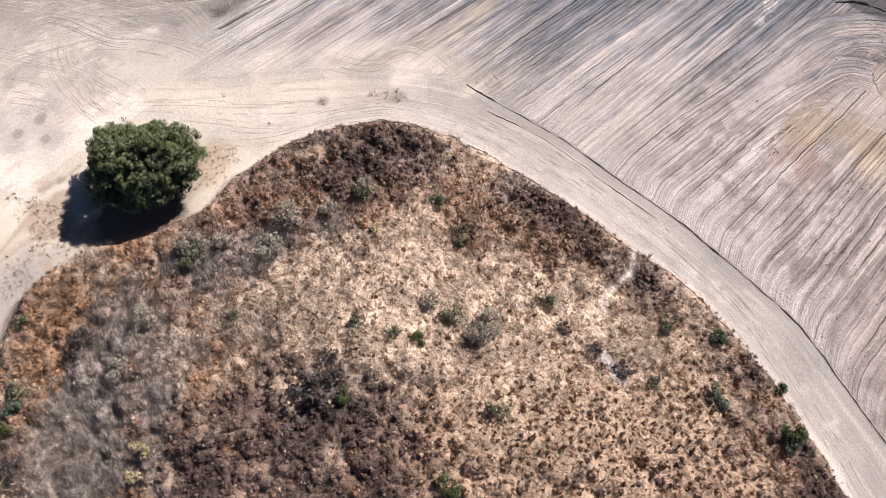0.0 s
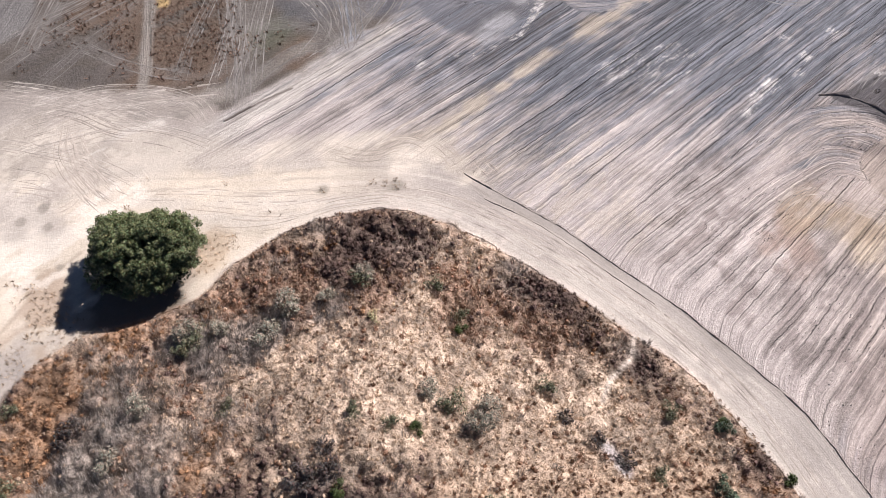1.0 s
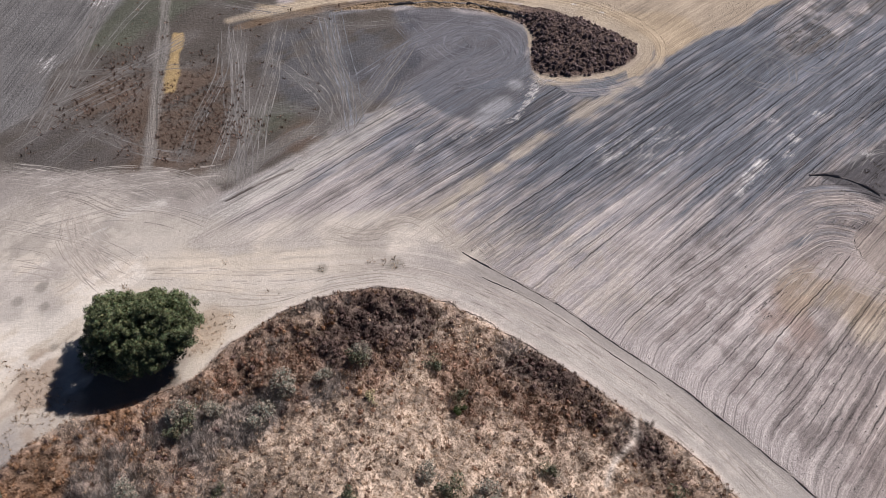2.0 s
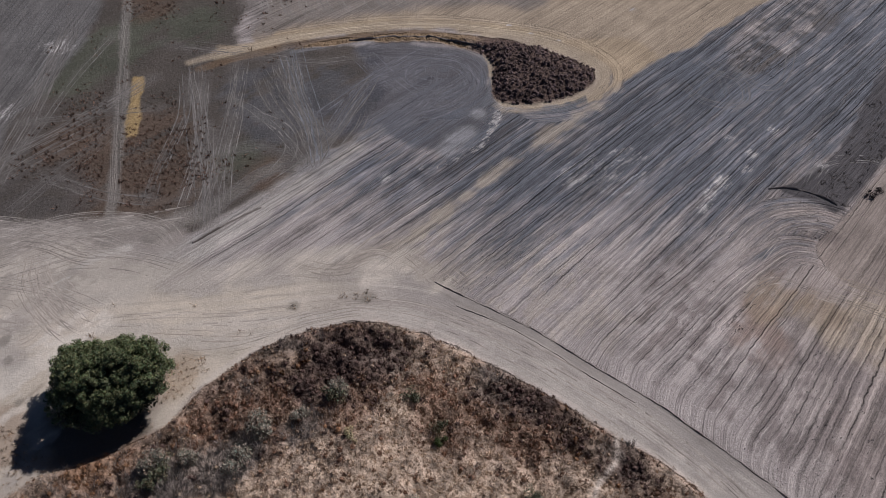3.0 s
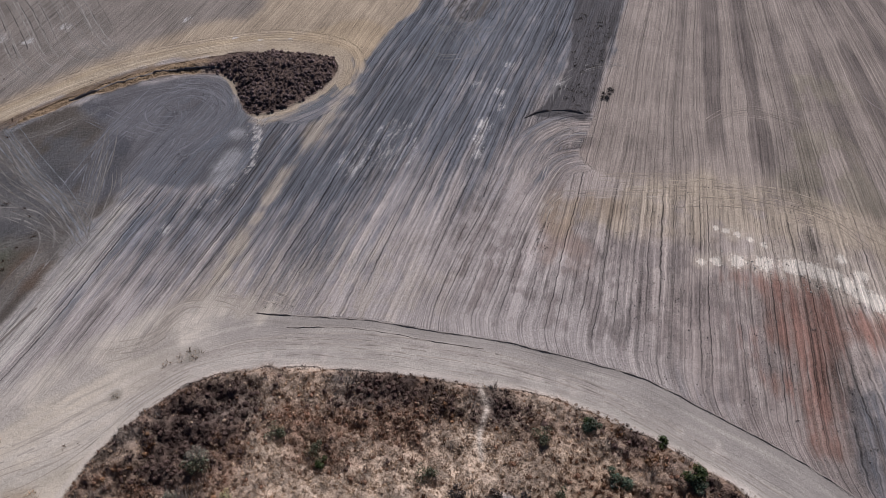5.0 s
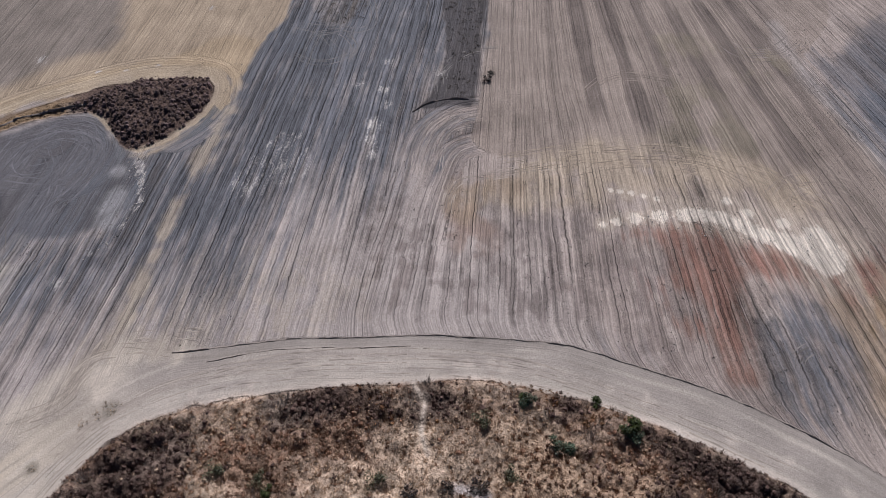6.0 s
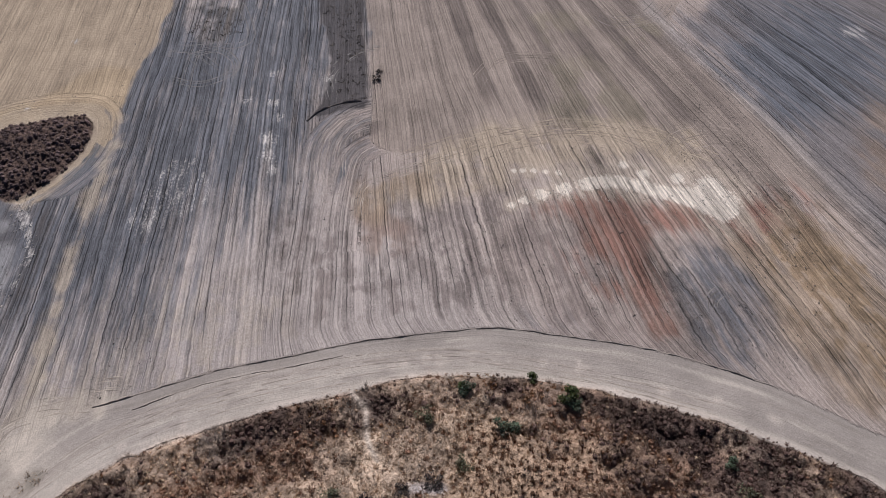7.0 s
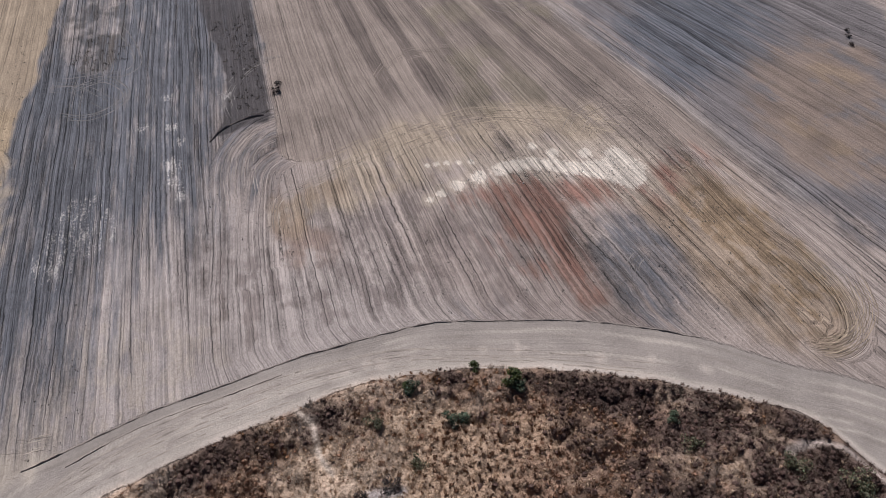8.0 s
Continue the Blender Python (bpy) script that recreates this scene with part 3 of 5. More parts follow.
YELLOW_TRACK = [(-29.5, 83.0), (-27, 84.2), (-24.5, 85.2), (-15.8, 87.9), (-6, 89.8), (3.5, 90.1), (12, 88.5), (22, 85.2), (27.9, 79.6), (28.3, 75.4), (24.6, 71.2), (19.4, 69.6), (13.6, 69.8)]
comb(YELLOW_TRACK, 5.0, 0.55)
band(YELLOW_TRACK[2:9], 2.9, (0.40, 0.315, 0.21), 0.85, 0.9, 0.7)
band(YELLOW_TRACK[7:], 1.3, (0.40, 0.325, 0.235), 0.85, 0.5, 0.7)
area([(24, 84.5), (29, 79), (28.4, 75), (25, 71), (30, 73.6), (37, 78.8), (34, 84)], (0.40, 0.31, 0.205), 0.8, 0.8, 0.6)
band(YELLOW_TRACK[:8], 1.2, (0.43, 0.35, 0.25), 0.8, 0.5)
band([(-28, 81.6), (-16, 86.0), (-6, 87.6), (3.5, 88.0), (11, 85.6), (14, 83.4)], 1.5, (0.155, 0.105, 0.065), 0.85, 0.3)
band([(12.5, 70.8), (16, 70.0), (21, 70.4), (25, 72.4)], 0.7, (0.42, 0.36, 0.29), 0.8, 0.3)
area([(-36.9, 80.0), (-36.0, 80.4), (-35.2, 80.0), (-34.6, 74), (-34.0, 68.6), (-34.7, 68.1), (-35.5, 68.4), (-36.2, 74)], (0.36, 0.255, 0.12), 0.95, 0.2, 0.3)

yard_north = area([(-64, 42), (-64, 54), (-34, 53.6), (-28, 52), (-25, 50), (-28.4, 46.4), (-33, 42)], (0.26, 0.23, 0.203), 0.95, 1.0, 1.3)
strength *= 1 - 0.9 * yard_north
slate_in *= 1 - yard_north
# headland strip, wheel marks and yard
STRIP = [(-30.6, 42.2), (-26.5, 46.0), (-21.0, 50.7), (-12.0, 58.6), (-6.1, 63.8)]
pale_strip, _, _ = band(STRIP, 2.6, (0.43, 0.395, 0.352), 0.85, 0.6, 0.35)
band([(x + 1.6, y - 2.0) for x, y in STRIP], 1.6, (0.36, 0.33, 0.297), 0.6, 0.7, 0.6)
slate_in *= 1 - 0.9 * pale_strip
band([(-33, 42.5), (-24.4, 50.2), (-18, 55.4), (-12, 60.6), (-3, 67.0)], 1.6, (0.36, 0.33, 0.295), 0.75, 0.6, 0.3)
band([(-29, 51), (-22, 56), (-16, 61.2)], 2.0, (0.17, 0.152, 0.132), 0.7, 0.5, 0.3)
band([(-41.6, 100), (-38, 79), (-35.3, 62.3), (-34.1, 54), (-33.6, 49)], 1.5, (0.225, 0.205, 0.18), 0.75, 0.3)
comb([(-41.6, 100), (-38, 79), (-35.3, 62.3), (-34.1, 54)], 2.2, 0.5)
marks = np.random.default_rng(12)


def bundle(points, count, wide, rgb, amount=0.85):
    """Several passes of a machine over about the same way."""
    band(points, wide + 0.6, rgb, 0.22, 0.9, 0.8)
    for k in range(count):
        off, turn = marks.normal(0, wide / 2), marks.uniform(-0.9, 0.9, 2)
        n = len(points) - 1
        line = [(x + off * 0.8 + turn[0] * (j / n - 0.5) * wide, y + off * 0.5 + turn[1] * (j / n - 0.5) * wide) for j, (x, y) in enumerate(points)]
        shade = marks.uniform(0.8, 1.15)
        track(line, [c * shade for c in rgb], amount, marks.uniform(0.5, 1.8), marks.uniform(0.14, 0.34))


DUSTY = (0.17, 0.156, 0.143)
for line, count, wide in (
        ([(-22.9, 51.5), (-23.3, 57.7), (-25.3, 66.7), (-26.8, 74.5), (-28.4, 83.2)], 4, 1.6), ([(-26.1, 57), (-25.6, 64.6), (-26.2, 72.1), (-27, 80)], 2, 0.8),
        ([(-23.2, 53.7), (-22.8, 66.5), (-22.6, 75.3), (-22.8, 82.8)], 4, 1.4), ([(-11.1, 59.6), (-13.9, 66.9), (-17.7, 73.8), (-20, 80)], 3, 1.2),
        ([(-10.8, 59.4), (-12.2, 68.9), (-14.8, 75.4), (-16.4, 84)], 4, 1.6), ([(-10.8, 60.6), (-8.9, 66.5), (-5.3, 74.1), (-3.6, 80)], 3, 1.2),
        ([(-11.9, 61.0), (-15.2, 63.9), (-19.1, 65.0), (-24, 64)], 3, 1.2), ([(-9.8, 60.5), (-5.3, 67.3), (-3.8, 71.7)], 2, 0.8), ([(-12.0, 60.7), (-16.3, 61.0), (-19.5, 58.4), (-22, 55)], 3, 1.0),
        ([(-8.1, 64.4), (-12.7, 71.2), (-18.0, 82.4)], 3, 1.4), ([(-52, 62), (-49.8, 64.9), (-44.3, 69.6), (-38.4, 75.3), (-34, 80)], 4, 1.4), ([(-51, 58), (-48.7, 61.2), (-43.8, 66.4), (-38.3, 71.3)], 4, 1.4),
        ([(-47, 54.5), (-45.4, 57.0), (-42.6, 61.9), (-39.8, 65.6), (-36.5, 72)], 2, 0.8), ([(-49.2, 60), (-48.8, 66.1), (-48.3, 73.7), (-48.3, 84.6), (-48.3, 94.2)], 4, 1.5), ([(-53.5, 70), (-52.5, 73.5), (-49.2, 79.6), (-48.4, 91.4)], 3, 1.2),
        ([(-30.5, 55), (-30.0, 62), (-28.4, 72), (-29.2, 80)], 2, 0.8), ([(-34, 88), (-28, 86), (-21, 84)], 3, 1.2), ([(-44, 62), (-36, 58), (-28, 56.4)], 2, 0.8), ([(-20, 84), (-12, 82), (-4, 83)], 2, 1.0)):
    bundle(line, count, wide, DUSTY)
for line in ([(-51.8, 71.2), (-47.8, 72.0), (-37.9, 72.9), (-31.4, 73.6)], [(-47.9, 65.2), (-46.5, 72.4), (-44.9, 80.5), (-41.8, 90.9)], [(-26.6, 53.1), (-25.8, 60.7), (-26.0, 68.8), (-27.3, 75.7), (-28.8, 80.6)],
             [(-24.2, 54.2), (-23.9, 61.5), (-25.0, 69.8)], [(-21.4, 54.9), (-22.0, 62.3), (-21.5, 70.7), (-22.5, 76.5)], [(-16.9, 59.1), (-14.5, 63.8), (-15.4, 68.1), (-20.1, 71.7)],
             [(-12.2, 61.7), (-15.4, 67.0), (-20.2, 72.8), (-24.3, 75.4)], [(-15.8, 84.9), (-14.0, 73.5), (-11.5, 67.8), (-8.8, 61.4)], [(-5.3, 74.1), (-8.2, 67.5), (-10.9, 63.6)], [(-16.1, 58.1), (-10.9, 62.6), (-6.7, 63.3)]):
    bundle(line, 1, 0.5, (0.205, 0.19, 0.174), 0.9)
for line in ([(41.1, 81.0), (44, 76), (43.5, 68.4)], [(37.1, 70.0), (42.4, 74.4), (47.6, 77.9)], [(39, 75), (41, 70), (46, 69), (47, 74), (42, 77)], [(47.1, 76.6), (49.0, 72.7), (52.1, 72.5), (55.1, 76.0), (58.0, 81.1)], [(44, 80), (48, 75), (52, 79)]):
    bundle(line, 2, 1.0, SCRIBBLE, 0.8)
LOOP_MARK = (0.155, 0.153, 0.165)
for line, count, wide in (
        ([(-9, 68), (-5, 76), (2, 80), (8, 82), (11, 79), (8, 75), (1, 72), (-5, 66)], 4, 2.0), ([(0, 69), (6, 71), (10, 75), (8, 80), (3, 80.5), (2, 77), (6, 75)], 4, 1.6),
        ([(-12, 70), (-4, 78), (4, 84)], 3, 1.6), ([(-6, 84), (-1, 76), (6, 68)], 3, 1.4), ([(-3, 66), (3, 72), (5, 79)], 3, 1.4)):
    bundle(line, count, wide, LOOP_MARK)
PASS_MARK = (0.26, 0.24, 0.215)
for k in range(8):
    x = -20.5 + 2.9 * k
    turn_in = 93.5 + 0.2 * k
    bundle([(x - 3 + 0.2 * k, 130), (x - 0.6, 114), (x, turn_in + 7), (x + 1.0, turn_in + 1.4), (x + 3.0, turn_in - 1.0)], 2, 0.5, PASS_MARK)
    bundle([(x + 0.7 - 2.4, 128), (x + 0.8, 112), (x + 1.5, turn_in + 5)], 1, 0.5, (0.105, 0.095, 0.085))
bundle([(-15.4, 85.6), (-13.6, 77.1), (-11.4, 67.8), (-10.5, 61)], 3, 1.3, (0.17, 0.175, 0.185))
for line, count, wide in (
        ([(-49, 51.5), (-44.6, 52.3), (-40.1, 53.9), (-33.8, 54.0), (-29.0, 52.4), (-26.6, 49.4)], 4, 1.2), ([(-52, 55), (-46.4, 54.1), (-40.4, 52.8), (-34.4, 51.1), (-31.9, 49.7)], 4, 1.2),
        ([(-48, 49), (-43.5, 50.6), (-38.9, 51.9), (-33.5, 52.7), (-25.4, 53.9)], 4, 1.4), ([(-47, 45), (-42, 47.5), (-36, 49.5), (-30, 49.0), (-25, 47)], 3, 1.2), ([(-50, 47.4), (-44, 46.2), (-38, 44.6), (-33, 42)], 3, 1.2)):
    bundle(line, count, wide, (0.36, 0.325, 0.285))
    bundle([(x + 0.9, y - 0.8) for x, y in line], 2, wide, (0.27, 0.24, 0.21), 0.6)
for line, rgb in (([(-41.6, 49.7), (-40.6, 45.6), (-37.8, 42.0), (-35.7, 40.0)], (0.34, 0.295, 0.25)), ([(-40.7, 48.9), (-38.7, 44.9), (-34.9, 40.3)], (0.35, 0.305, 0.26)),
                  ([(-44.6, 51.2), (-40.7, 50.4), (-36.7, 48.5), (-33.6, 48.2)], (0.22, 0.19, 0.165)), ([(-43.8, 53.1), (-39.2, 52.0), (-34.5, 50.0), (-31.3, 49.3)], (0.36, 0.32, 0.28)),
                  ([(-42.7, 53.9), (-36.2, 52.3), (-30.0, 52.7), (-27.6, 53.1)], (0.26, 0.225, 0.195)), ([(-46.2, 42.8), (-43.2, 42.4), (-40.3, 41.3)], (0.38, 0.335, 0.29)), ([(-45.7, 40.7), (-42.2, 40.3), (-38.8, 39.6)], (0.38, 0.335, 0.29))):
    bundle(line, 3, 1.1, rgb, 0.75)
# worn headland north of the road
head = area([(-50, 40), (-46, 47), (-36, 49.5), (-30, 47.5), (-22, 47), (-12, 48.3), (-4, 48.6), (1, 46.5), (4.5, 41), (-10, 40)], (0.41, 0.365, 0.31), 0.75, 1.0, 1.0)
strength *= 1 - 0.6 * head
# road and yard, worn into strips by wheels
loose = step(5, -2, gx)
road_mask = step(-0.12, 0.12, (in_road + 1.1 * wob * loose) / (1 + 6 * loose))
lane = np.flatnonzero(in_road > 0)
ru[lane], rv[lane] = in_road[lane] * 1.6, road_run[lane]
strength[lane] = 0.12 - 0.09 * step(0, -18, gx[lane])
paint(road_mask, (0.32, 0.286, 0.254))
edge_dist = in_road + 0.5 * wob
paint(road_mask * step(1.9, 0.6, edge_dist) * 0.6, (0.30, 0.27, 0.24))
yard = step(2, -16, gx + 3 * wob_big) * step(18, 26, gy + 3 * wob)
paint(road_mask * yard, (0.50, 0.435, 0.35))
patch([(-42, 46, 6), (-48, 42, 7), (-37, 45, 4), (-30, 44.5, 3)], (0.47, 0.42, 0.355), 0.7, 0.5)
patch([(-43, 37, 3.5), (-40, 35, 2), (-46, 33, 4)], (0.58, 0.53, 0.46), 0.7, 1.0)
patch([(-39.5, 36.3, 1.2), (-44, 39, 1.6), (-41, 40.5, 1.4), (-46, 36, 1.6)], (0.36, 0.32, 0.275), 0.6, 1.6)
patch([(-6, 45, 3), (-1, 46.5, 2.5), (3, 43, 2.2), (-11, 45.4, 2.6), (-18, 45, 2.5)], (0.52, 0.46, 0.385), 0.8, 0.8)
patch([(-37.8, 29.0, 1.8), (-36.2, 26.5, 1.6), (-38.6, 24.2, 1.8), (-36.5, 22.5, 1.5)], (0.33, 0.27, 0.215), 0.75, 1.3)
patch([(-24, 33, 2.4), (-22.4, 34.6, 1.6)], (0.40, 0.315, 0.225), 0.8, 0.6)
band([(-36, 33.2), (-38.6, 29.8), (-40.6, 26.0), (-42.2, 23)], 0.35, (0.22, 0.18, 0.14), 0.6, 0.25)
for k in range(13):
    off = 0.7 + 0.43 * k
    swing_off = off + 0.5 * layers(road_run, road_run * 0 + 3 * k, 9.0, 200 + k, 2)
    gate_ = np.clip(0.2 + 2.2 * layers(road_run, in_road, 5.0, 230 + k, 2), 0, 1)
    mark = step(0.2, 0.06, np.abs(in_road - swing_off)) * gate_ * road_mask
    paint(mark * 0.55, (0.52, 0.465, 0.40) if k % 3 else (0.25, 0.22, 0.19))
RUTS = [
    [(-24.4, 36.4), (-20.7, 35.9), (-16.2, 36.3), (-10.6, 38.5), (-4.8, 39.2)], [(-31.1, 40.3), (-16.5, 40.0), (-4.9, 40.6), (3.8, 38.2), (12.1, 33.3), (19.8, 26.7), (26.6, 18.8), (32.1, 8.0), (37, -6)],
    [(-28.0, 38.9), (-17.4, 37.7), (-10.6, 39.3), (-3.7, 39.9), (4.3, 36.9), (12.5, 31.2), (20, 24.6), (27.5, 16), (33, 5)],
    [(-40.9, 48.0), (-39.0, 44.2), (-35.4, 40.4), (-32.1, 38.5)], [(-41.7, 46.6), (-39.4, 42.8), (-36.3, 39.8), (-33.7, 38.2)], [(-42.6, 44.6), (-39.9, 41.4), (-37.2, 39.0)], [(-37, 41), (-38.8, 38.6), (-42, 37)]]
for k, line in enumerate(RUTS):
    bundle(line, 2 if k < 3 else 3, 0.7 if k < 3 else 1.3, (0.30, 0.262, 0.22) if k == 0 else (0.40, 0.35, 0.30), 0.5)
for line in ([(0.5, 44.8), (2.5, 42.1)], [(3.1, 45.2), (4.2, 43.6), (5.8, 41.6)], [(-8, 45), (-4, 47), (-1, 45.6)], [(-6.2, 46.3), (-3.9, 48.5), (-1, 50)], [(-13, 46), (-9, 44.8), (-5, 45.6)], [(-1.4, 47), (1, 45), (2, 43)]):
    bundle(line, 3, 0.9, (0.44, 0.385, 0.32), 0.6)
    bundle([(x + 0.5, y + 0.3) for x, y in line], 2, 0.8, (0.25, 0.215, 0.18), 0.5)
bundle([(-33.1, 39.4), (-36.8, 42.7), (-40.3, 46.1), (-41.7, 49.3)], 4, 1.8, (0.40, 0.35, 0.30), 0.5)
for k, line in enumerate(RUTS[1:3]):
    shifted = [(x - 0.5, y - 1.0) for x, y in line]
    band(shifted, 0.9, (0.47, 0.425, 0.37), 0.55, 0.5, 1.2)
band([(-37.7, 44.8), (-35.5, 48.0), (-31.3, 49.7)], 1.0, (0.48, 0.44, 0.39), 0.8, 0.4)
patch([(-6.4, 41.4, 1.0), (-4.6, 41.2, 0.9), (-12.4, 40.6, 0.7)], (0.21, 0.19, 0.155), 0.7, 1.2)
scuffs = np.random.default_rng(3)
for k in range(46):
    at = scuffs.random()
    line = MOUND[int(at * 60) + 28]
    patch([(line[0] * 1.035 + scuffs.normal(0, 0.25) + 0.6, line[1] * 1.02 + scuffs.normal(0, 0.25) + 0.5, 0.3 + 0.25 * scuffs.random())], (0.50, 0.44, 0.385), 0.5, 2.2)
# tree's cast shadow deepened by dark soil colour, below the crown and south-west
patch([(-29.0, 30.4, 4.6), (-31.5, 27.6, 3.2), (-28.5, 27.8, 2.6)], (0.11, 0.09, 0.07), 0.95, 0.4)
patch([(-38.6, 29, 2.4), (-37, 25, 2.4), (-40, 22, 2.4), (-34.5, 26, 1.6)], (0.34, 0.27, 0.205), 0.8, 1.0)
flecks([(-42, 39, 4), (-45, 35, 4), (-40, 45, 4), (-36, 42, 3), (-46, 46, 5)], (0.30, 0.265, 0.225), 0.7, 0.12)
flecks([(-44, 37, 5), (-41, 33, 4), (-34, 39, 4)], (0.60, 0.545, 0.47), 0.7, 0.16)
patch([(-39.6, 36.6, 1.3), (-42.6, 38.2, 1.5), (-41, 40.4, 1.3), (-45.4, 39, 1.6), (-43.4, 35.6, 1.2), (-44.6, 42.4, 1.4), (-39.8, 41.4, 0.9)], (0.34, 0.30, 0.265), 0.45, 2.2)
patch([(-41.2, 38.6, 0.6), (-40, 36.2, 0.45), (-37.6, 31.6, 0.4), (-43, 36.8, 0.5)], (0.20, 0.18, 0.15), 0.6, 1.8)
# turning headlands: curved furrows
comb([(26, 37.5), (35.4, 44.3), (41.4, 48.5), (45.3, 49.4), (49, 48.8), (53.5, 45)], 5.0, 0.9, 1 - tan_mask, True)
comb([(30, 36), (35.0, 39.9), (39.4, 42.9), (42.8, 44.3), (46.6, 42.8), (51, 39)], 4.0, 0.9, 1 - tan_mask, True)
comb([(66, -2), (60.0, -9.7), (56.7, -15.8), (53.2, -20.2), (49.5, -21.8), (46.8, -20.2), (46, -17)], 4.2, 1.0, None, True)
comb([(60, -4), (55, -11), (51.4, -16), (49.6, -18.4), (48.4, -17.4)], 2.4, 1.0, None, True)
patch([(44.5, 46.2, 1.8), (47.6, 45.8, 1.6)], (0.17, 0.14, 0.125), 0.8, 0.4)
patch([(39, 38.5, 2.6), (43, 36, 2.5), (36.5, 36.5, 2)], (0.31, 0.24, 0.175), 0.7, 0.5)
flecks([(50.5, 14.5, 2.2), (48, 10.5, 2.0), (45, 6.6, 2.0), (42, 3.6, 2.0), (52, 12, 2)], (0.26, 0.165, 0.13), 0.45, 0.1)
arcs([(34, 36.6), (36.6, 39.2), (39.6, 40.2), (43, 38.4), (50.5, 33.8)], (0.38, 0.33, 0.28), 0.5, 3, 0.55)
arcs([(36.4, 43.2), (41.0, 47.2), (45.4, 48.8), (50.3, 46.4)], (0.36, 0.32, 0.285), 0.6, 7, 0.7)
arcs([(58.5, -14), (54.4, -19.6), (50, -21.6), (47, -20.4), (45.8, -18)], (0.37, 0.30, 0.215), 0.85, 4, 0.6)
arcs([(44, 39.5), (52.7, 34.5), (58.5, 29.5), (64, 23.5), (67, 16), (68, 6)], (0.40, 0.335, 0.25), 0.5, 5, 0.7)
arcs([(48.5, 34.2), (55.5, 30.5), (61.0, 25.6), (63.9, 20.7), (64.1, 15.4)], (0.36, 0.30, 0.235), 0.55, 6, 0.9)
arcs([(63.5, 12.8), (68.4, 12.8), (71.8, 9.8), (72.4, 5.6)], (0.34, 0.29, 0.25), 0.6, 5, 0.8)
arcs([(60.1, 39.7), (66.8, 40.6), (70.7, 38.5), (73.4, 33.7), (72.7, 31.5)], (0.30, 0.255, 0.215), 0.6, 3, 0.9)
arcs([(86.4, 35.4), (85.8, 31.3), (90.0, 27.9), (95.6, 27.7)], (0.27, 0.24, 0.225), 0.6, 4, 0.9)
arcs([(45.5, -0.5), (48.1, 0.6), (50.5, -0.3), (50.9, -2.0)], (0.215, 0.2, 0.188), 0.6, 2, 0.9)
arcs([(46.2, -17.3), (47.3, -20.4), (49.7, -22.3), (53.6, -22.7), (58.0, -20.3)], (0.34, 0.275, 0.20), 0.85, 4, 0.6)
arcs([(48, 53), (52, 57), (58, 57.5), (62, 54)], (0.25, 0.235, 0.22), 0.5, 3, 0.6)
# mound
veg = step(-0.3, 0.3, in_mound + 0.45 * wob)
scores = weed_scores(gx, gy)
weights = np.exp((scores - scores.max(0)) * 3.2)
weights /= weights.sum(0)
under = np.einsum("kn,kc->nc", weights, np.array([(0.43, 0.335, 0.252), (0.22, 0.14, 0.097), (0.19, 0.162, 0.14), (0.22, 0.13, 0.075), (0.07, 0.048, 0.041)]))
under *= (1 + 0.6 * layers(gx, gy, 0.9, 70, 2) + 0.35 * layers(gx, gy, 3.0, 72, 2))[:, None]
bare = np.minimum(blobs(gx, gy, TUSSOCKS_AT), 1)[:, None] * 0.75
under = under * (1 - bare) + np.array((0.39, 0.28, 0.195)) * bare
colour = colour * (1 - veg[:, None]) + under * veg[:, None]
strength *= 1 - veg
band([(17.9, 23.9), (17.4, 22.3), (17.2, 21.5), (16.0, 20.4), (14.9, 19.3), (13.9, 17.3)], 0.4, (0.50, 0.43, 0.36), 0.85, 0.2)
band([(-2.2, 31.6), (-2.4, 29.7), (-2.5, 27.7), (-0.8, 26.8)], 0.35, (0.42, 0.34, 0.26), 0.5, 0.2)
band([(13.7, 13.1), (14.3, 12.2), (15.0, 11.2)], 1.1, (0.40, 0.365, 0.355), 0.8, 0.3)
band([(33.4, -17.6), (35.5, -19.8), (36.2, -22.2), (35.2, -24.6), (33.6, -27.0)], 0.7, (0.40, 0.34, 0.30), 0.8, 0.3)
rim = step(0.45, 0.1, np.abs(in_mound + 0.25))
paint(rim * step(-26, -18, gx) * 0.6, (0.52, 0.46, 0.40))
isle, _ = inside(gx, gy, ISLAND, 8)
isle_mask = step(-0.25, 0.3, isle + 0.4 * wob)
collar = np.where((gy > 77) | (gx > 25), 2.6, 1.1) * step(11.5, 14, gx)
paint(step(0.0, 0.5, isle + collar + 0.5 * wob) * (collar > 0.3) * 0.85, (0.39, 0.315, 0.225))
strength *= 1 - 0.6 * step(0.0, 0.5, isle + collar) * (collar > 0.3)
slate_in *= 1 - step(0.0, 0.5, isle + collar + 0.5 * wob) * (collar > 0.3)
paint(isle_mask * step(9, 13, gx + 2 * wob), (0.10, 0.068, 0.055))
paint(isle_mask * step(13, 9, gx + 2 * wob), (0.215, 0.15, 0.09))
strength *= 1 - isle_mask

